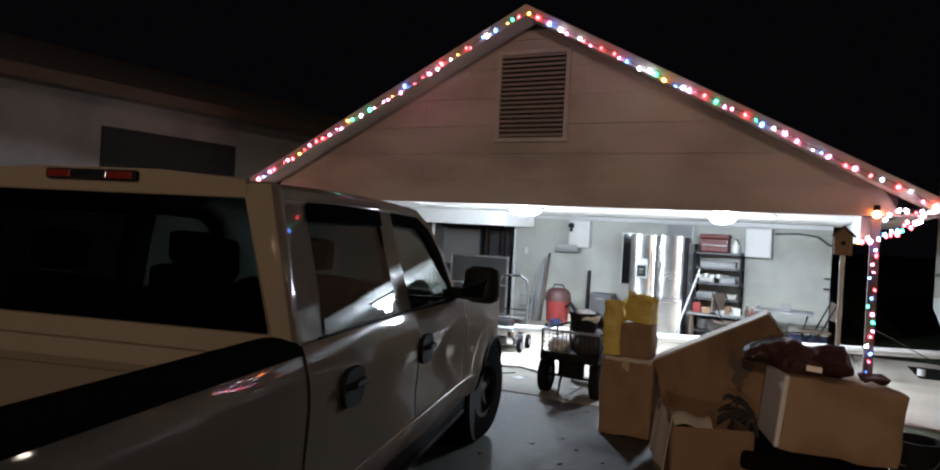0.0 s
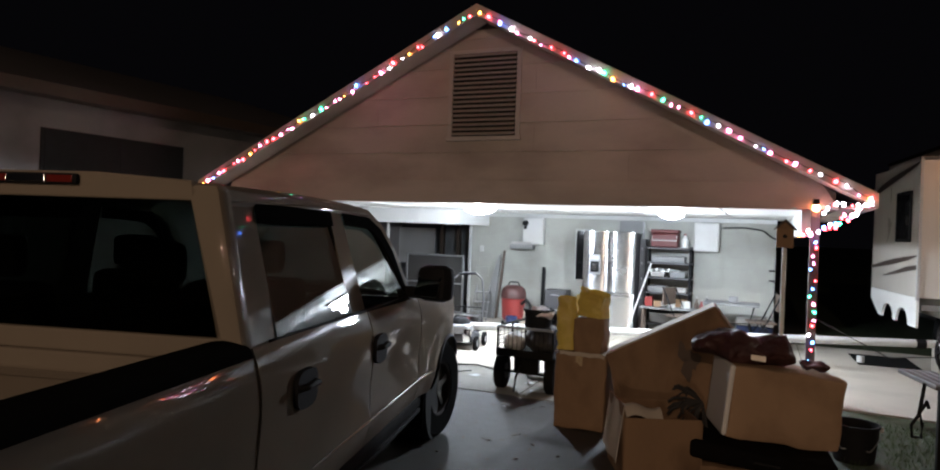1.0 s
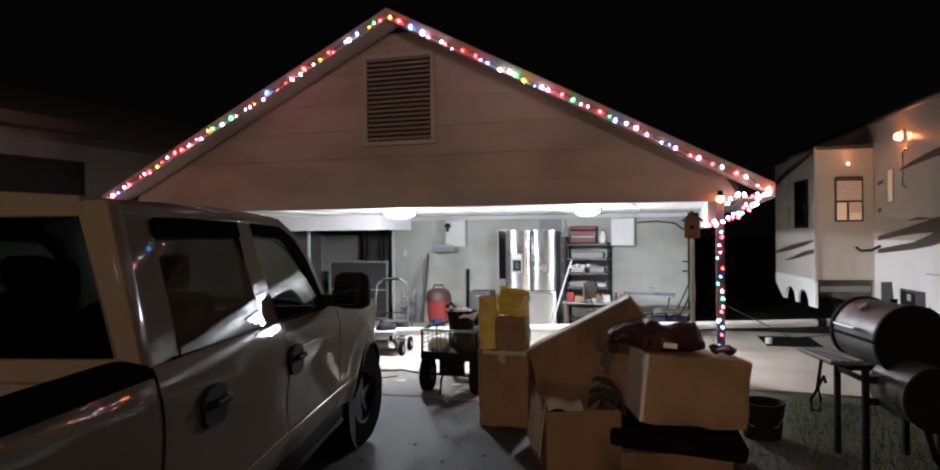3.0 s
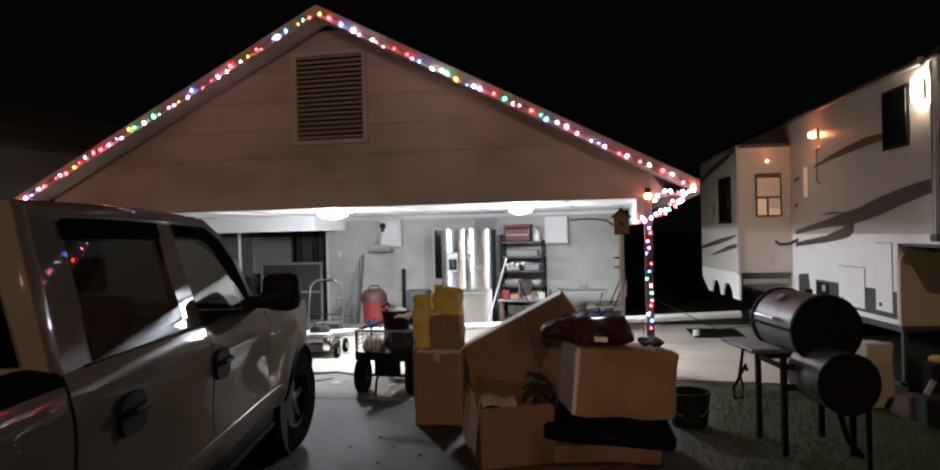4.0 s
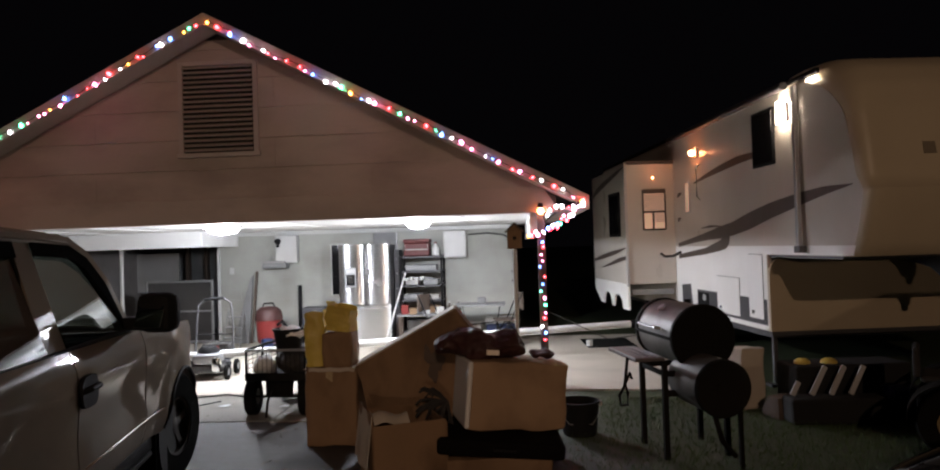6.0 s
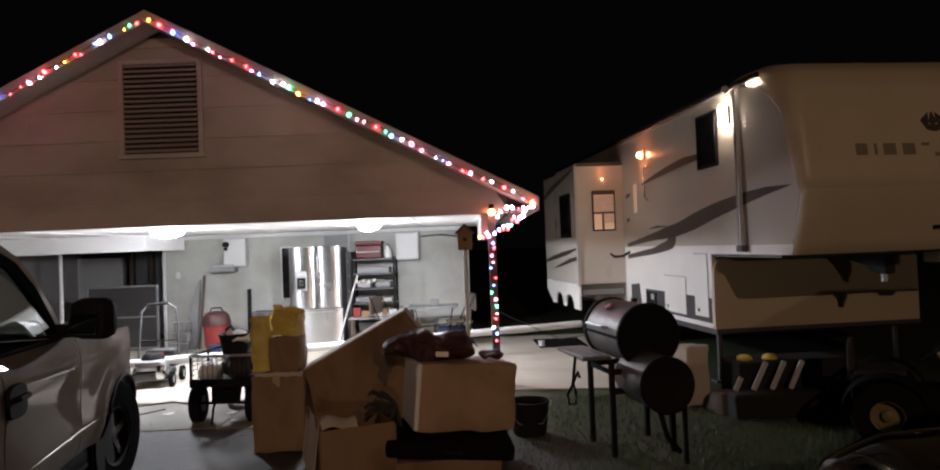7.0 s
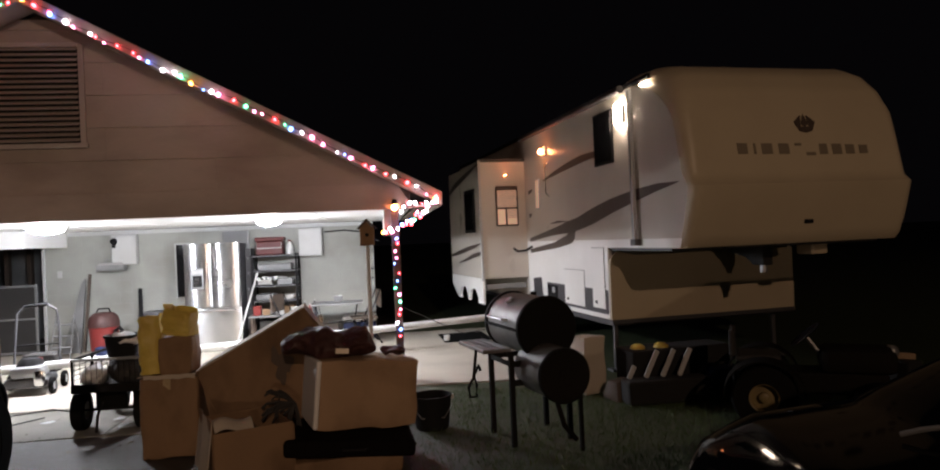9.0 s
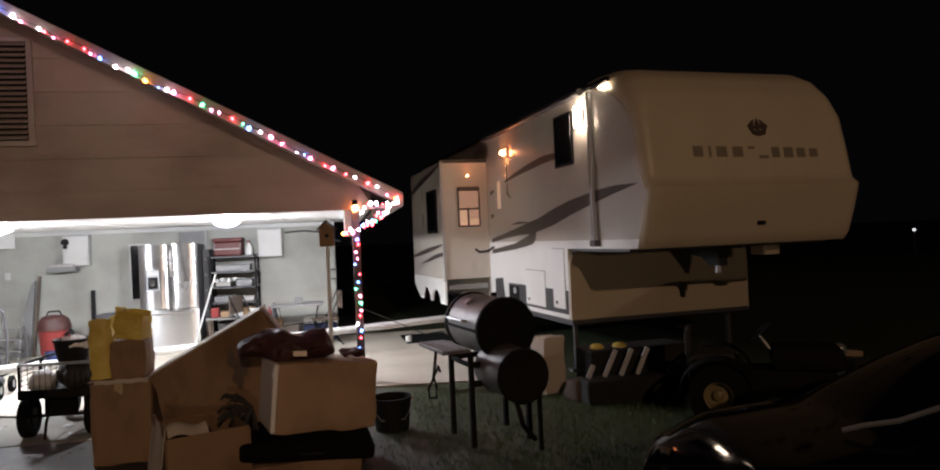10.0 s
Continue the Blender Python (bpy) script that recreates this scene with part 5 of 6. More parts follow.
part("tray", box(-0.02, -0.10, 0.40, 0.63, 1.10, 0.425, 0.006), M_GRILL, wg)
part("tailboard", box(-0.02, -0.112, 0.39, 0.63, -0.10, 0.47, 0.004), M_GRILL, wg)
for x in (-0.02, 0.61):
    part("side_rail", box(x, -0.10, 0.69, x + 0.02, 1.10, 0.715, 0.003), M_GRILL, wg)
    for y in (-0.10, 0.29, 0.68, 1.08):
        part("stake", box(x, y, 0.425, x + 0.02, y + 0.02, 0.69, 0.002), M_GRILL, wg)
    for k in range(5):
        part("side_wire", tube((x + 0.01, -0.09, 0.46 + 0.045 * k), (x + 0.01, 1.09, 0.46 + 0.045 * k), 0.004), M_GRILL, wg)
part("end_rail", box(-0.02, -0.115, 0.69, 0.63, -0.10, 0.715, 0.003), M_GALV, wg)
for k in range(12):
    part("end_wire", tube((0.02 + 0.05 * k, -0.106, 0.47), (0.02 + 0.05 * k, -0.106, 0.69), 0.003), M_GRILL, wg)
part("handle", pipe([(0.27, -0.12, 0.30), (0.26, -0.20, 0.20), (0.26, -0.24, 0.05)], 0.012), M_GRILL, wg)
for x, y, w, d, h, z, mt, lab in ((0.01, -0.06, 0.20, 0.28, 0.21, 0.427, M_CLEARBAG, "clear plastic bag of scraps"), (0.24, -0.05, 0.36, 0.44, 0.30, 0.427, M_SEAT, "dark bag of odds and ends"), (0.05, 0.45, 0.5, 0.5, 0.42, 0.427, M_BAG, "black bag")):
    q = bmesh.new()
    bmesh.ops.create_icosphere(q, subdivisions=4, radius=0.5, matrix=Matrix.Translation((x + w / 2, y + d / 2, z + h * 0.46)) @ Matrix.Diagonal((w * 1.05, d * 1.05, h * 1.1, 1)))
    lumpy(q, 0.045, 7, x * 9)
    lumpy(q, 0.012, 30, x * 5)
    for v in q.verts:
        v.co.z = max(v.co.z, z)
    solid("bag", q, mt, lab + " in the cart", "bag", WG, "bags in the cart")
tub = thing("black_tub", WG @ pose(0.37, 0.12, 0.70), "black plastic tub with crumpled wrapping, on the cart", "tub")
part("shell", lathe([(0.0, 0.0), (0.13, 0.0), (0.16, 0.18), (0.17, 0.18), (0.17, 0.20), (0.15, 0.20), (0.12, 0.02), (0.0, 0.02)], 24), M_PLASTIC, tub)
part("wrapping", lumpy(ball(0.13, Matrix.Translation((0.04, 0, 0.15)) @ Matrix.Diagonal((1, 1, 0.5, 1)), 24, 16), 0.05, 14), M_CLEARBAG, tub, "crumpled clear wrapping")

# lawn mower behind the truck's nose
lm_ = thing("lawn_mower", pose(-0.62, 0.90, 0.02, 0, 0, 8), "grey push lawn mower with a folded handle", "lawn mower")
part("deck", lumpy(box(-0.24, -0.26, 0.08, 0.24, 0.26, 0.20, 0.05), 0.01, 4), M_RVDARK, lm_)
part("shroud", lumpy(box(-0.17, -0.24, 0.202, 0.19, 0.10, 0.34, 0.05), 0.012, 9), M_GALV, lm_, "grey metal engine shroud")
part("side_guard", lumpy(box(0.10, -0.27, 0.10, 0.22, -0.20, 0.30, 0.03), 0.01, 9), M_CHROME, lm_, "bright metal guard")
part("engine", lathe([(0.0, 0.24), (0.15, 0.24), (0.16, 0.30), (0.14, 0.38), (0.10, 0.42), (0.0, 0.42)], 22), M_PLASTIC, lm_)
part("fuel_cap", lathe([(0.0, 0.42), (0.03, 0.42), (0.03, 0.45), (0.0, 0.45)], 12), M_RED, lm_, m=pose(0.1, 0.02, -0.03))
for x in (-0.30, 0.30):
    for y in (-0.24, 0.24):
        wheel_parts(lm_, pose(x, y, 0.10, 0, 0, 180 if x < 0 else 0), 0.10, 0.05, 0.05, rim_mat=M_WHITE)
part("handle_bar", pipe([(-0.26, 0.22, 0.22), (-0.25, 0.30, 0.72), (-0.23, 0.32, 0.95), (-0.15, 0.33, 1.03), (0.12, 0.33, 1.05), (0.22, 0.32, 0.98), (0.25, 0.30, 0.72), (0.26, 0.22, 0.22)], 0.016), M_RVDARK, lm_)
part("grip", pipe([(-0.15, 0.325, 1.04), (0.12, 0.325, 1.06)], 0.020), M_PLASTIC, lm_)
part("cross_bar", pipe([(-0.255, 0.27, 0.55), (0.255, 0.27, 0.55)], 0.010), M_PLASTIC, lm_)
part("clippings_bag", lumpy(box(-0.2, 0.27, 0.16, 0.2, 0.62, 0.42, 0.05), 0.02, 5), M_SEAT, lm_)

# boxes
def carton(x0, y0, z0, x1, y1, z1, rz, lab, group="", mt=None, tape=True, tip=(0, 0)):
    c = thing("carton", pose((x0 + x1) / 2, (y0 + y1) / 2, z0, tip[0], tip[1], rz), lab, "cardboard box", group)
    a, b, h = (x1 - x0) / 2, (y1 - y0) / 2, z1 - z0
    q = box(-a, -b, 0, a, b, h, 0.016)
    bmesh.ops.subdivide_edges(q, edges=[e for e in q.edges if e.calc_length() > 0.1], cuts=8, use_grid_fill=True)
    lumpy(q, 0.022, 4.0, x0)
    lumpy(q, 0.010, 13, x0)
    part("body", q, mt or M_CARD, c)
    if tape:
        part("tape", box(-0.03, -b - 0.012, h * 0.72, 0.03, b + 0.012, h + 0.011, 0.001), M_TAPE, c, "strip of packing tape")
        part("flap_seam", box(-a - 0.004, -b - 0.005, h + 0.004, a + 0.004, b + 0.005, h + 0.009, 0.001), mt or M_CARD, c)
    return c


carton(1.76, -2.42, 0.0, 2.22, -1.95, 0.665, -3, "tall taped brown cardboard box on the driveway", "stacked boxes")
carton(1.90, -2.38, 0.68, 2.16, -2.05, 0.98, 2, "brown cardboard box stacked on another box", "stacked boxes", tape=False)


def sack(x, y, z, w, d, h, rz, lab, tip=0.0, pinch=0.3, seed=0.0, slant=0.0):
    """A paper sack with rounded corners, a gathered open mouth and creases."""
    bm = bmesh.new()
    rings = []
    for j in range(19):
        v = min(j, 15) / 15
        inner = max(0, j - 15) / 3
        ring = []
        for k in range(44):
            a = 2 * math.pi * k / 44
            cx, cy = (math.copysign(abs(f) ** 0.42, f) for f in (math.cos(a), math.sin(a)))
            fold = 1 - 0.16 * v * max(0, abs(math.cos(a)) - 0.86) / 0.14
            shrink = 1 - 0.10 * inner
            top = v * v * (0.010 * math.sin(3 * a + seed) + 0.005 * math.sin(7 * a + 2 * seed) - slant * math.cos(a))
            p = Vector((w / 2 * cx * fold * shrink * (1 + 0.05 * v), d / 2 * cy * (1 - pinch * v * v) * shrink, h * v + top - 0.10 * inner))
            n1 = noise.noise(p * 11 + Vector((seed, 0, 0)))
            n2 = abs(noise.noise(p * 17 + Vector((0, seed, 2))))
            p += Vector((cx, cy, 0)) * (0.018 * n1 - 0.022 * n2)
            p.z = max(0.0, p.z)
            ring.append(bm.verts.new(p))
        rings.append(ring)
    for a, b in zip(rings, rings[1:]):
        for k in range(44):
            bm.faces.new((a[k], a[(k + 1) % 44], b[(k + 1) % 44], b[k]))
    bm.faces.new(rings[0][::-1])
    bm.faces.new(rings[-1])
    solid("yellow_sack", bm, M_YELLOW, lab, "sack", pose(x, y, z, 0, tip, rz), "yellow sacks")


sack(1.825, -2.24, 0.685, 0.19, 0.25, 0.465, 3, "tall yellow paper sack standing on a box", -1, 0.2, 1.0, -0.012)
sack(2.045, -2.23, 0.99, 0.245, 0.25, 0.215, -12, "yellow paper sack leaning on a box", 5, 0.15, 4.0, 0.028)
solid("torn_tape", lumpy(grid(lambda u, v: (1.80 + 0.40 * u, -2.445 + 0.02 * v, 0.655 + 0.03 * v + 0.003 * math.sin(17 * u)), 24, 3, 0.002), 0.006, 25), M_CARDL, "torn pale tape along the top of a cardboard box", "tape")

# big tilted open box
tbx = thing("tilted_carton", Matrix.Translation((2.80, -2.35, 0.0)) @ pose(0, 0, 0, 0, 0, 4), "large brown cardboard box tipped on its edge, open", "cardboard box")
FACE = [(-0.42, 0.0), (0.40, 0.0), (0.42, 0.30), (0.435, 0.94), (0.27, 1.155), (-0.59, 0.69), (-0.46, 0.36)]
q = prism(FACE, "y", -0.012, 0.0)
bmesh.ops.triangulate(q, faces=q.faces[:])
bmesh.ops.subdivide_edges(q, edges=q.edges[:], cuts=5, use_grid_fill=True)
lumpy(q, 0.016, 5, 2)
part("front_panel", q, M_CARD, tbx)
part("back_panel", prism(FACE, "y", 0.36, 0.372), M_CARD, tbx)
# paler card than the other panels, for lamp light along the top edge
part("top_panel", prism([(-0.59, 0.69), (0.27, 1.155), (0.264, 1.166), (-0.597, 0.701)], "y", -0.022, 0.374), M_CARDL, tbx)
part("end_panel", prism([(0.27, 1.155), (0.435, 0.94), (0.444, 0.947), (0.279, 1.162)], "y", -0.014, 0.374), M_CARD, tbx)
part("end_panel", prism([(0.435, 0.94), (0.42, 0.30), (0.43, 0.30), (0.445, 0.94)], "y", -0.014, 0.374), M_CARD, tbx)
part("end_panel", prism([(-0.59, 0.69), (-0.46, 0.36), (-0.47, 0.355), (-0.60, 0.688)], "y", -0.014, 0.374), M_CARD, tbx)
def rip(u, v):
    a, r_ = 2 * math.pi * u, v * (1 + 0.35 * math.sin(3 * 2 * math.pi * u + 1) + 0.18 * math.sin(7 * 2 * math.pi * u))
    return (0.08 + 0.075 * r_ * math.cos(a) - 0.02 * math.sin(a), -0.029, 0.70 + 0.13 * r_ * math.sin(a))


part("rip", grid(rip, 28, 5, 0.001), M_DARKWOOD, tbx, "dark torn patch in the cardboard")

# open box in front, low
op = thing("open_carton", pose(2.725, -3.13, 0, 0, 0, 23), "open cardboard box with a torn flap", "cardboard box")
for nm, b in (("side", (-0.28, -0.25, 0, -0.272, 0.25, 0.52)), ("side", (0.272, -0.25, 0, 0.28, 0.25, 0.42)), ("side", (-0.27, -0.25, 0, 0.27, -0.242, 0.44)), ("side", (-0.27, 0.242, 0, 0.27, 0.25, 0.46)), ("base", (-0.27, -0.24, 0, 0.27, 0.24, 0.01))):
    part(nm, box(*b, 0.002), M_CARD, op)
part("flap", grid(lambda u, v: (-0.278 - 0.05 * v + 0.01 * math.sin(9 * u), -0.25 + 0.5 * u, 0.52 - 0.40 * v), 8, 6, 0.005), M_CARDL, op, "pale flap hanging down")
part("flap", grid(lambda u, v: (-0.26 + 0.26 * u, -0.25 + 0.20 * v, 0.445 + 0.06 * math.sin(3 * v) + 0.02 * math.sin(6 * u)), 8, 6, 0.005), M_CARDL, op, "torn pale flap")
solid("packing_paper", lumpy(ball(0.2, Matrix.Diagonal((0.95, 0.9, 0.75, 1)), 24, 16), 0.06, 6), M_CARD, "crumpled packing paper in the open box", "packing paper", pose(2.725, -3.13, 0.2))

# the pale box on a black case, with a maroon bag over it
carton(3.02, -3.22, 0.0, 3.82, -2.55, 0.13, 4, "low cardboard box under a black case", tape=False)
bcse = thing("black_case", pose(3.46, -2.88, 0.142, 0, 4.5, 4), "flat black case under the wide box", "case")
part("shell", lumpy(box(-0.49, -0.40, 0.005, 0.45, 0.30, 0.13, 0.03), 0.012, 4), M_CASE, bcse)
part("handle", pipe([(-0.1, -0.395, 0.07), (-0.08, -0.43, 0.07), (0.08, -0.43, 0.07), (0.1, -0.395, 0.07)], 0.012), M_PLASTIC, bcse)
wb = carton(3.13, -3.0, 0.272, 3.905, -2.50, 0.79, 16, "wide cardboard box with one pale end, on a black case", mt=M_CARDW, tape=False, tip=(0, 5.5))
# white slab over the left end, lighter than the rest of the box
part("pale_end", lumpy(box(-0.415, -0.262, 0.005, -0.375, 0.255, 0.518, 0.018), 0.006, 8), M_WHITEEND, wb, "white slab on the end of the box")
q = bmesh.new()
bmesh.ops.create_icosphere(q, subdivisions=5, radius=0.5, matrix=Matrix.Diagonal((0.70, 0.48, 0.26, 1)))
lumpy(q, 0.07, 6, 4)
lumpy(q, 0.02, 18, 5)
for v in q.verts:
    v.co.z = max(-0.08, v.co.z)
mb = solid("holdall", q, M_CLOTH, "crumpled dark maroon holdall on the box", "bag", pose(3.32, -2.72, 0.895, 0, 4, 0))
solid("bag_label", box(-0.05, -0.003, -0.02, 0.05, 0.003, 0.02, 0.001), M_TAPE, "pale tag on the maroon holdall", "tag", pose(3.42, -2.965, 0.87, -14, 4, 0))
# dark frond-like tangle, built from thin bent rods
gl_ = thing("frond_bundle", pose(3.04, -2.84, 0.45), "tangle of stiff dark frond-like strands beside the box", "wire")
rnd = random.Random(3)
for k in range(30):
    b, r_ = rnd.uniform(-1.9, 1.0), rnd.uniform(0.14, 0.26)
    dx, dz, dy = -math.cos(b) * r_, math.sin(b) * r_, -rnd.uniform(0.0, 0.09)
    part("strand", pipe([(0, 0, 0.02), (dx * 0.5, dy * 0.6, dz * 0.5 + 0.03), (dx * 0.85, dy, dz * 0.85 + 0.01), (dx, dy, dz - 0.03)], rnd.uniform(0.006, 0.012), 5), M_SEAT, gl_)
solid("wire_prop", box(-0.15, -0.10, 0, 0.15, 0.10, 0.24, 0.006), M_CARD, "small brown box under the dark strands", "cardboard box", pose(2.98, -2.78, 0.0, 0, 0, 10))
solid("flat_cardboard", lumpy(grid(lambda u, v: (-0.45 + 0.9 * u, -0.25 + 0.5 * v, 0.02 + 0.02 * u), 10, 6, 0.008), 0.012, 4), M_CARD, "flattened cardboard sheet on the ground", "cardboard sheet", pose(3.25, -3.62, 0.0, 0, 0, 8))
# dark red lump stands in for a red glow at the box corner
solid("red_netting", lumpy(ball(0.09, Matrix.Diagonal((1.3, 0.8, 0.35, 1)), 24, 14), 0.05, 12), M_CLOTH, "dark red lump for the red glow on the corner of the box", "netting", pose(3.80, -2.62, 0.80))

# bucket
bk = thing("bucket", pose(4.14, -2.10, 0), "black plastic bucket on the grass", "bucket")
part("tub", lathe([(0.0, 0), (0.14, 0), (0.15, 0.02), (0.175, 0.28), (0.185, 0.28), (0.185, 0.30), (0.168, 0.30), (0.14, 0.02), (0.0, 0.015)], 28), M_PLASTIC, bk)
part("bail", pipe([(-0.18, 0, 0.27), (-0.17, -0.06, 0.2), (-0.1, -0.14, 0.12), (0.1, -0.14, 0.12), (0.17, -0.06, 0.2), (0.18, 0, 0.27)], 0.004), M_GALV, bk)
part("ear", box(0.175, -0.02, 0.25, 0.2, 0.02, 0.29, 0.003), M_WHITE, bk)

# barrel smoker grill
SG = pose(4.728, -2.70, 0, 0, 0, 11.5)
sg = thing("barrel_smoker", SG, "black barrel charcoal smoker with a side firebox", "grill")
ax = pose(0, 0, 0, -90, 0, 0)
bar_m = pose(0.285, 0.12, 0.93)
part("barrel", lathe([(0.0, -0.33), (0.245, -0.33), (0.25, -0.31), (0.25, 0.40), (0.245, 0.42), (0.0, 0.42)], 36, ax), M_GRILLBODY, sg, "worn steel cooking barrel, greyed for lamp light", bar_m)
part("end_cap", lathe([(0.0, -0.347), (0.25, -0.345), (0.263, -0.33), (0.263, -0.295), (0.2555, -0.295), (0.2555, -0.331), (0.0, -0.331)], 36, ax), M_GRILL, sg, m=bar_m)
part("end_cap", lathe([(0.2555, 0.38), (0.263, 0.38), (0.263, 0.425), (0.0, 0.435), (0.0, 0.421), (0.2555, 0.4205)], 36, ax), M_GRILL, sg, m=bar_m)
part("lid_seam", box(-0.268, -0.30, -0.01, -0.25, 0.38, 0.012, 0.003), M_GRILL, sg, m=bar_m)
part("lid_handle", pipe([(-0.25, -0.1, 0.06), (-0.295, -0.1, 0.07), (-0.295, 0.25, 0.07), (-0.25, 0.25, 0.06)], 0.011), M_GALV, sg, m=bar_m)
part("thermometer", lathe([(0.0, 0), (0.035, 0), (0.035, 0.02), (0.0, 0.02)], 16), M_GALV, sg, m=pose(0.285 - 0.15, 0.2, 0.93 + 0.205, 0, -36, 0))
fb_m = pose(0.255, -0.36, 0.61)
part("firebox", lathe([(0.0, -0.20), (0.20, -0.20), (0.205, -0.18), (0.205, 0.30), (0.20, 0.32), (0.0, 0.32)], 32, ax), M_GRILLBODY, sg, "lower firebox drum", fb_m)
part("firebox_cap", lathe([(0.0, -0.215), (0.205, -0.212), (0.214, -0.20), (0.214, -0.17), (0.2055, -0.17), (0.2055, -0.2005), (0.0, -0.2005)], 32, ax), M_GRILL, sg, m=fb_m)
part("damper", lathe([(0.0, 0), (0.06, 0), (0.06, 0.006), (0.0, 0.006)], 18, pose(0, 0, 0, 90, 0, 0)), M_GRILL, sg, m=pose(0.255, -0.576, 0.61))
part("shelf", box(-0.27, -0.20, 0.77, -0.03, 0.42, 0.79, 0.004), M_GRILLBODY, sg, "front shelf with a slatted top")
for k in range(4):
    part("slat", box(-0.265 + 0.06 * k, -0.19, 0.792, -0.218 + 0.06 * k, 0.41, 0.802, 0.002), M_GALV, sg)
for x, y in ((-0.02, -0.16), (-0.02, 0.30), (0.48, -0.16), (0.48, 0.30)):
    part("leg", box(x - 0.02, y - 0.02, 0.0, x + 0.02, y + 0.02, 0.765, 0.003), M_GRILL, sg)
part("cross_brace", box(-0.01, -0.15, 0.48, 0.47, -0.13, 0.53, 0.003), M_GRILL, sg)
part("cross_brace", box(-0.03, -0.14, 0.64, -0.01, 0.28, 0.68, 0.003), M_GRILL, sg)
for y in (-0.16, 0.30):
    part("saddle", box(0.0, y - 0.015, 0.64, 0.46, y + 0.015, 0.685, 0.003), M_GRILL, sg)
part("firebox_leg", pipe([(0.22, -0.48, 0.40), (0.26, -0.50, 0.22), (0.36, -0.5, 0.10)], 0.02), M_GRILL, sg)
part("firebox_leg", box(0.40, -0.50, 0.0, 0.43, -0.47, 0.44, 0.003), M_GRILL, sg)
part("vent_pipe", pipe([(0.42, 0.40, 1.10), (0.46, 0.42, 1.14), (0.46, 0.42, 1.18)], 0.03, 12), M_GRILL, sg)
solid("hanging_tongs", pipe([(0, 0, 0), (-0.02, -0.01, -0.12), (-0.035, -0.01, -0.22), (-0.075, 0, -0.29), (-0.065, 0, -0.37), (-0.01, 0, -0.37), (-0.005, 0, -0.28), (-0.03, -0.01, -0.2), (0.02, 0, -0.12), (0.03, 0, -0.17)], 0.012, 6), M_GRILL, "black tongs hanging from the grill shelf", "tongs", SG @ pose(-0.275, -0.05, 0.785))

# boxes and loose things under the trailer nose
carton(5.74, -1.35, 0.0, 6.00, -1.08, 0.60, 15, "pale worn cardboard box beside the grill", mt=M_CARDL, tape=False)
solid("cloth_sack", lumpy(box(-0.13, -0.12, 0, 0.13, 0.12, 0.2, 0.05), 0.05, 5), M_DARKWOOD, "crumpled dark sack on the grass", "sack", pose(6.08, -1.6, 0.0, 0, 0, 20))
solid("dark_crate", box(-0.55, -0.2, 0, 0.55, 0.2, 0.48, 0.02), M_DARK, "long dark crate under the trailer", "crate", pose(6.72, -1.42, 0, 0, 0, 6))
for x in (6.315, 6.565):
    solid("yellow_bowl", lathe([(0.0, 0), (0.075, 0), (0.07, 0.025), (0.04, 0.045), (0.0, 0.05)], 16), M_YELLOW, "yellow plastic bowl upturned on the dark crate", "bowl", pose(x, -1.50, 0.481), "yellow bowls")
for k in range(4):
    solid("white_board", box(-0.024, -0.01, 0, 0.024, 0.01, 0.30 if k else 0.14, 0.003), M_WHITE, "short white board leaning on a dark crate", "board", pose(6.10 + 0.172 * k, -1.80, 0.245, -14, 33, 0), "leaning boards")
solid("board_rest", lumpy(box(-0.42, -0.12, 0, 0.42, 0.12, 0.24, 0.03), 0.012, 5), M_DARK, "low dark timber under leaning boards", "timber", pose(6.46, -1.83, 0))
solid("blue_sack", lumpy(box(-0.25, -0.1, 0, 0.25, 0.1, 0.3, 0.05), 0.03, 5), M_BLUE, "dark blue sack beside the boards", "sack", pose(7.2, -1.72, 0))

# small tractor
tr = thing("garden_tractor", pose(7.08, -2.53, 0, 0, 0, 240), "small old garden tractor with yellow hubs", "tractor")
for x in (-0.42, 0.42):
    wheel_parts(tr, pose(x, 0.0, 0.26, 0, 0, 180 if x < 0 else 0), 0.26, 0.20, 0.125, rim_mat=M_HUB, spokes=0)
    wheel_parts(tr, pose(x * 0.8, 0.85, 0.19, 0, 0, 180 if x < 0 else 0), 0.19, 0.14, 0.09, rim_mat=M_HUB, spokes=4)
    part("mudguard", grid(lambda u, v: (x + (v - 0.5) * 0.26, 0.32 * math.cos(math.pi * u), 0.27 + 0.30 * math.sin(math.pi * u)), 12, 2, 0.008), M_GRILL, tr)
part("chassis", box(-0.2, -0.25, 0.24, 0.2, 0.95, 0.42, 0.02), M_GRILL, tr)
part("bonnet", lumpy(box(-0.22, 0.45, 0.42, 0.22, 1.02, 0.62, 0.06), 0.004, 4), M_GRILL, tr)
st = part("seat", lumpy(box(-0.2, -0.22, 0.50, 0.2, 0.15, 0.56, 0.03), 0.005, 5), M_SEAT, tr)
part("backrest", box(-0.2, -0.27, 0.54, 0.2, -0.22, 0.78, 0.02), M_SEAT, st)
sc = part("steering_column", pipe([(0, 0.5, 0.5), (0, 0.36, 0.70)], 0.018), M_GALV, tr)
part("steering_wheel", lathe([(0.14, -0.01), (0.16, 0), (0.14, 0.01), (0.13, 0)], 20), M_PLASTIC, sc, m=pose(0, 0.35, 0.72, 40, 0, 0))
part("headlamp", ball(0.06, pose(-0.14, 1.02, 0.56)), M_GALV, tr)
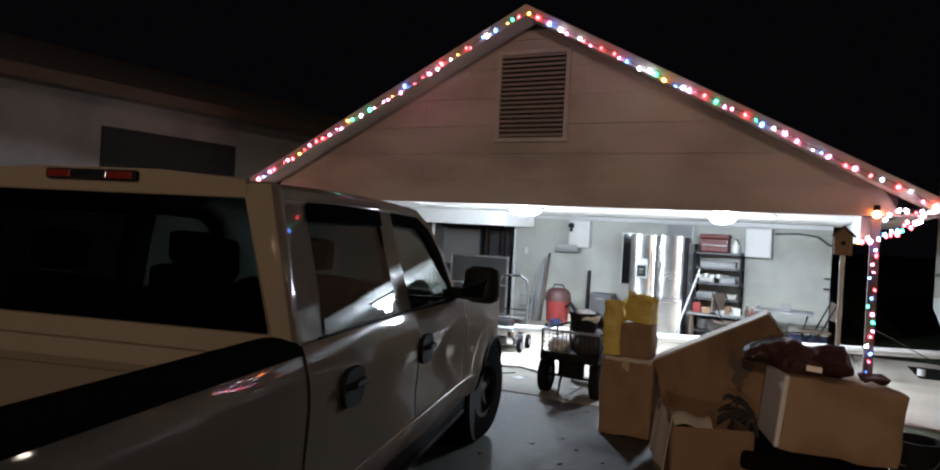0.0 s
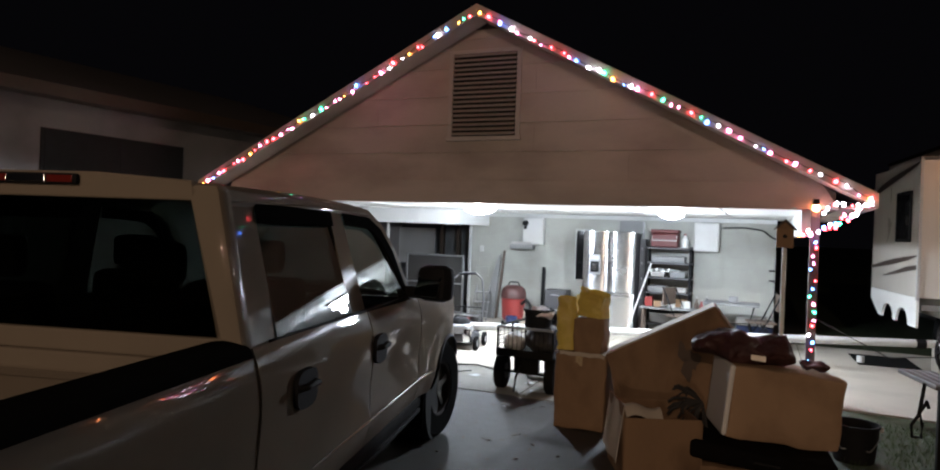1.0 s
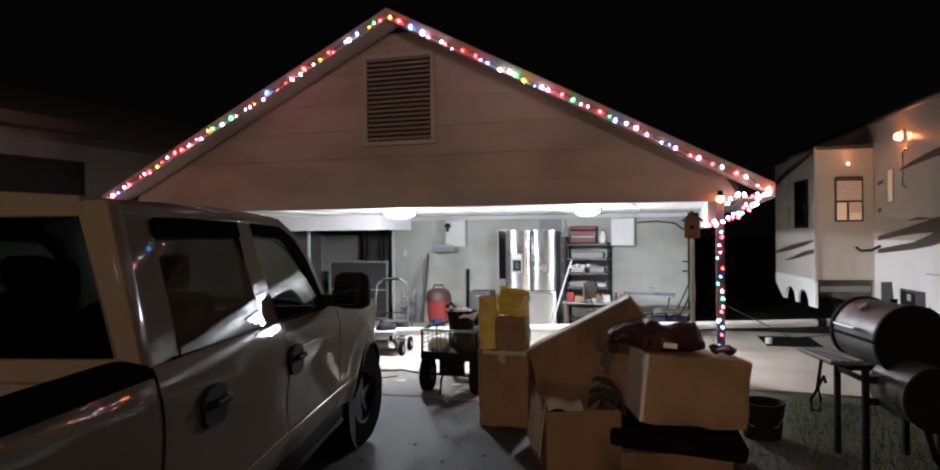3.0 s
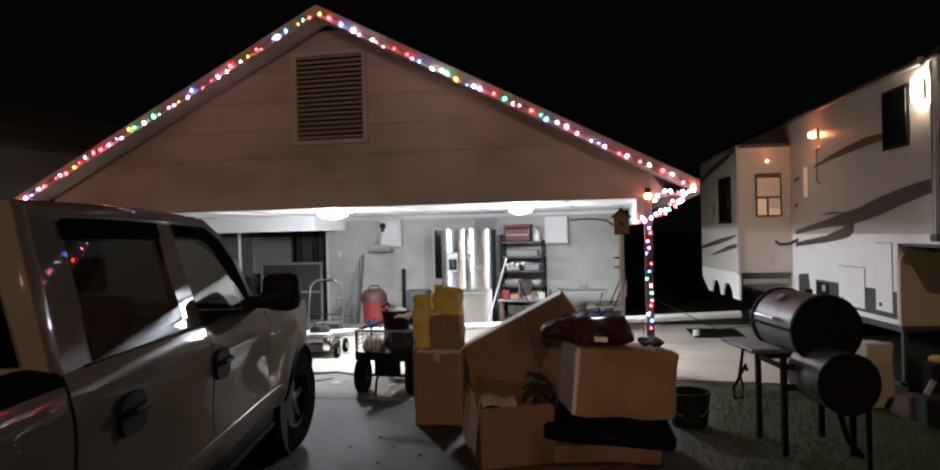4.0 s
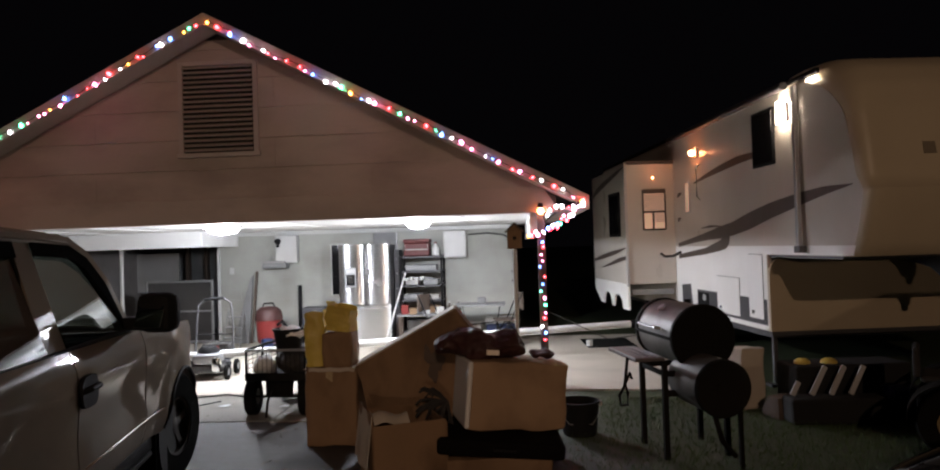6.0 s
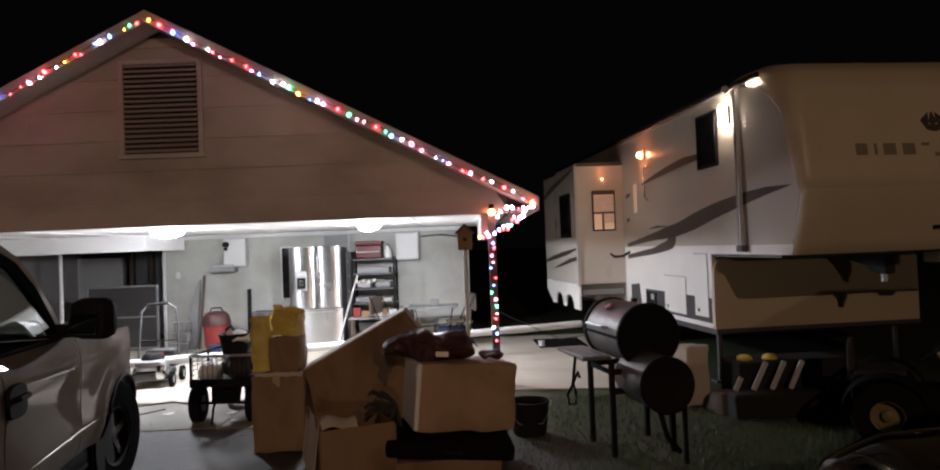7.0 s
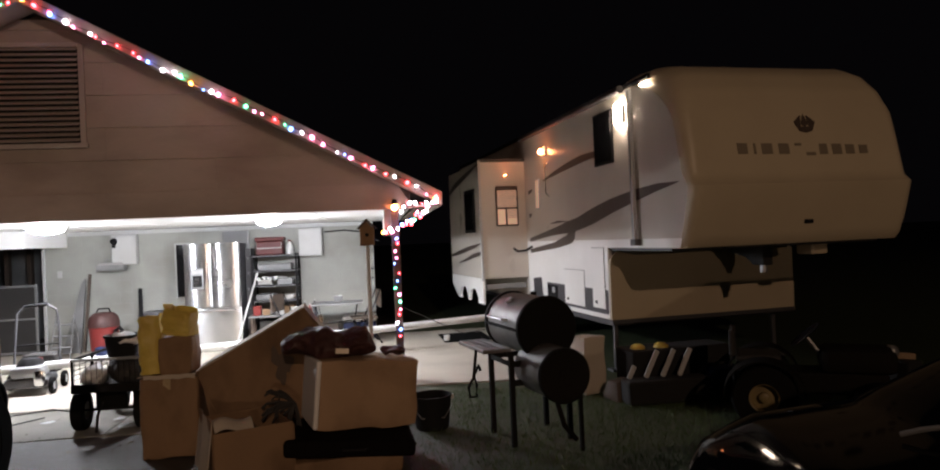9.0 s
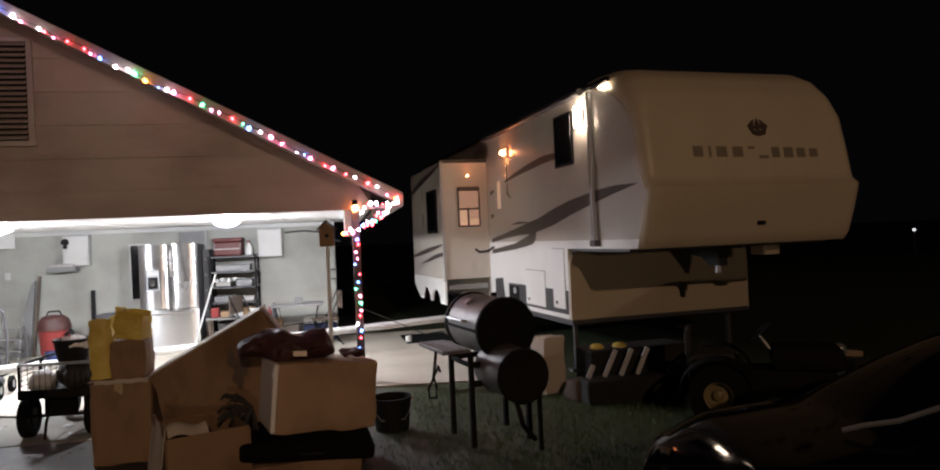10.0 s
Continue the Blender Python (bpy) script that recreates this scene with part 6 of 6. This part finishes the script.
solid("lumber", box(-0.33, -0.05, 0, 0.33, 0.05, 0.06, 0.006), M_WOOD, "weathered timber plank lying on dark blocks", "plank", pose(8.68, -2.0, 0.315, 0, 7, 4))
for x, h in ((8.45, 0.336), (8.90, 0.282)):
    solid("dark_block", lumpy(box(-0.09, -0.14, 0, 0.09, 0.14, h, 0.02), 0.006, 6), M_DARK, "dark block under a plank on the grass", "block", pose(x, -2.0, 0, 0, 0, 5), "blocks under the plank")

# black car close to the camera
BC = pose(4.98, -5.75, 0, 0, 0, 78)
bc = thing("black_car", BC, "glossy black car parked on the grass", "car")


def car_f(u, v):
    a = (u - 0.5) * 2
    y = 0.0 - 4.3 * (1 - v) + 0.0
    s = 1 - v
    nose = 1 - math.exp(-s * 16)
    half = 0.80 + 0.08 * min(1, s * 7) ** 0.6
    top = 0.64 + 0.14 * min(1, s / 0.08) ** 0.6 + 0.12 * min(1, s / 0.28)
    if s > 0.20:
        top += 0.50 * min(1, (s - 0.20) / 0.24) ** 0.9
    if s > 0.78:
        top -= 0.4 * (s - 0.78) / 0.22
    # cross-section: sides up to the shoulder, then the bonnet
    t = abs(a)
    if t > 0.72:
        k = (t - 0.72) / 0.28
        x, z = half, (0.22 + (min(top, 0.86) - 0.15 - 0.22) * (1 - k))
        x = half * (1 - 0.05 * k)
    else:
        k = t / 0.72
        sh = min(top, 0.86) - 0.15
        x = half * math.sin(k * math.pi / 2) ** 0.85
        z = sh + (top - sh) * max(0.0, math.cos(k * math.pi / 2)) ** 0.62
    back = 0.20 * (x / 0.87) ** 4 * math.exp(-s * 10)
    return (math.copysign(x, a), y - back, z if v < 0.999 else 0.22 + (z - 0.22) * 0.9)


part("body", grid(car_f, 60, 64, 0.0), M_BLACKCAR, bc, "glossy black bodywork")
for x in (-0.76, 0.76):
    wheel_parts(bc, pose(x, -0.85, 0.31, 0, 0, 180 if x < 0 else 0), 0.31, 0.20, 0.2)
    wheel_parts(bc, pose(x, -3.4, 0.31, 0, 0, 180 if x < 0 else 0), 0.31, 0.20, 0.2)
mi = part("door_mirror", lumpy(box(-0.10, -0.05, -0.06, 0.10, 0.05, 0.06, 0.03), 0.003, 4), M_BLACKCAR, bc, m=pose(-0.95, -1.55, 0.95))
part("arm", box(0.05, -0.02, -0.05, 0.14, 0.02, -0.02, 0.005), M_PLASTIC, mi)
# grey rod drawn in place of a slanted reflection on the windscreen
part("wiper", pipe([(-0.02, -0.70, 0.872), (-0.06, -0.76, 0.90), (-0.12, -0.86, 0.93), (-0.20, -0.98, 1.00)], 0.010, 6), M_GALV, bc, "grey rod for a reflected streak at the foot of the windscreen")

# ---------------------------------------------------------------- string lights
COLS = {"red": (1.0, 0.05, 0.06), "green": (0.06, 0.9, 0.35), "blue": (0.10, 0.25, 1.0), "orange": (1.0, 0.33, 0.05), "pink": (1.0, 0.22, 0.45), "white": (0.95, 0.9, 1.0)}
BULB = {}
for k, c in COLS.items():
    q = lathe([(0.0, -0.026), (0.011, -0.02), (0.016, -0.008), (0.015, 0.004), (0.008, 0.016), (0.0, 0.018)], 10)
    BULB[k] = finish("bulb", q, glow("bulb_" + k, c, 24))
rnd = random.Random(11)


def light_string(name, pts, spacing, label, weights, jitter=0.012, size=(0.5, 1.35)):
    s = thing(name, pose(0, 0, 0), label, "string lights", "holiday lights")
    V = [Vector(p) for p in pts]
    wire = []
    for a, b in zip(V, V[1:]):
        n = max(1, int((b - a).length / spacing))
        for k in range(n):
            p = a.lerp(b, (k + rnd.uniform(0.2, 0.8)) / n) + Vector([rnd.uniform(-jitter, jitter) for _ in range(3)])
            wire.append(p + Vector((0, 0.004, 0.02)))
            ob = new("bulb", BULB[rnd.choices(list(COLS), weights)[0]])
            ob.parent = s
            z = rnd.uniform(*size)
            ob.matrix_basis = Matrix.Translation(p) @ Euler((rnd.uniform(-1, 1), rnd.uniform(-1, 1), 0)).to_matrix().to_4x4() @ Matrix.Diagonal((z, z, z, 1))
    part("wire", pipe(wire, 0.004, 5), M_CABLE, s, "thin green wire")


YS = YF - 0.05
WT = (5, 3, 3, 2, 5, 4)
light_string("string_lights", [(0.0, YS, APEX - 0.10), (1.5, YS, rake(1.5, 0.14)), (3.0, YS, rake(3.0, 0.11)), (4.44, YS, rake(4.44, 0.11))], 0.118, "multicoloured lights strung along the gable edge", WT, 0.022)
light_string("string_lights", [(0.0, YS, APEX - 0.10), (-1.5, YS, rake(-1.5, 0.14)), (-3.0, YS, rake(-3.0, 0.11)), (-4.44, YS, rake(-4.44, 0.11))], 0.118, "multicoloured lights strung along the gable edge", WT, 0.022)
light_string("string_lights", [(4.44, YS, 2.19), (4.25, -0.2, 2.02), (3.98, -0.04, 1.84), (3.78, 0.05, 1.80)], 0.032, "dense pinkish lights bunched below the eave", (4, 1, 1, 2, 6, 8), 0.03, (0.9, 1.4))
light_string("string_lights", [(4.45, YS, 2.17), (4.2, YS, 2.12), (4.06, -0.2, 2.12), (3.96, -0.06, 2.0)], 0.07, "loose lights hanging from the eave corner", (4, 1, 1, 2, 6, 8), 0.03)
wrap = [(3.93 + (0.052 if k % 2 else -0.052) * (0.6 + 0.4 * math.sin(k * 1.7)), -0.02, 1.78 - 0.085 * k) for k in range(19)]
light_string("string_lights", wrap, 0.135, "multicoloured lights wound down the post", (7, 3, 4, 0, 3, 3), 0.01, (0.55, 0.95))
lp = thing("corner_lamp", pose(3.93, -0.06, 2.13), "glowing orange lamp at the carport corner", "lamp")
part("socket", lathe([(0.0, 0.0), (0.03, 0.0), (0.03, 0.06), (0.0, 0.06)], 14), M_PLASTIC, lp)
part("bulb", ball(0.04, pose(0, 0, -0.035)), glow("orange_bulb", (1.0, 0.25, 0.08), 42), lp)
solid("guy_line", pipe([(3.97, 0.0, 0.9), (4.8, 0.9, 0.42), (5.5, 1.8, 0.36)], 0.006, 5), M_CABLE, "thin cable running from the post", "cable")

# ---------------------------------------------------------------- far trees and grass
bm = bmesh.new()
rnd = random.Random(21)
for k in range(42000):
    x, y = rnd.uniform(3.9, 10.0), rnd.uniform(-6.5, -0.75)
    if x < 4.4 and rnd.random() < 0.6:
        continue
    h, a = rnd.uniform(0.02, 0.065), rnd.uniform(0, 6.28)
    w = rnd.uniform(0.002, 0.004)
    p = Vector((x, y, 0))
    s = Vector((math.cos(a), math.sin(a), 0)) * w
    t = Vector((rnd.uniform(-0.03, 0.03), rnd.uniform(-0.03, 0.03), h))
    vs = [bm.verts.new(p - s), bm.verts.new(p + s), bm.verts.new(p + t)]
    bm.faces.new(vs)
M_GRASS = mat("grass_blade", (0.062, 0.105, 0.03), 0.7, var=0.4, scale=3, bump=0.0)
solid("grass", bm, M_GRASS, "short patchy dark grass", "grass", kind="stuff")

# leaves and scraps on the driveway
bm = bmesh.new()
for k in range(700):
    x, y = rnd.uniform(-0.5, 4.2), rnd.uniform(-5.5, -0.35)
    a, r = rnd.uniform(0, 6.28), rnd.uniform(0.012, 0.032)
    c = Vector((x, y, 0.004))
    u, w = Vector((math.cos(a), math.sin(a), 0)) * r, Vector((-math.sin(a), math.cos(a), 0)) * r * 0.5
    tilt_ = Vector((0, 0, rnd.uniform(0, 0.012)))
    bm.faces.new([bm.verts.new(p) for p in (c - u, c - w + tilt_, c + u, c + w + tilt_)])
solid("leaf_litter", bm, mat("dry_leaf", (0.09, 0.06, 0.035), 0.85, var=0.5, scale=4, bump=0.0), "dry leaves and crumbs scattered on the driveway", "leaves", kind="stuff")
for x, y, w, r in ((1.25, -1.25, 0.16, 20), (1.05, -0.9, 0.10, 70), (0.35, -0.85, 0.12, 40), (1.5, -0.6, 0.09, 10)):
    solid("paper_scrap", lumpy(grid(lambda u, v: ((u - 0.5) * w, (v - 0.5) * w * 0.7, 0.012), 5, 4, 0.001), 0.010, 22), M_WHITE, "white scrap of paper on the driveway", "paper scrap", pose(x, y, 0.006, 0, 0, r), "paper scraps")
solid("extension_cord", pipe([(0.2, -0.6, 0.012), (0.0, -0.85, 0.012), (-0.25, -0.7, 0.012), (-0.2, -0.4, 0.012), (0.15, -0.3, 0.03), (0.5, -0.45, 0.012), (0.75, -0.35, 0.012)], 0.008, 6), M_CABLE, "black extension cord lying by the mower", "cable")

dl = thing("distant_lamp", pose(31.2, 20.8, 0), "small far lamp on a short post", "lamp")
part("post", tube((0, 0, 0), (0, 0, 1.05), 0.04), M_DARKWOOD, dl)
part("globe", ball(0.07, pose(0, 0, 1.12)), glow("far_globe", (0.9, 0.95, 1.0), 1.2), dl)
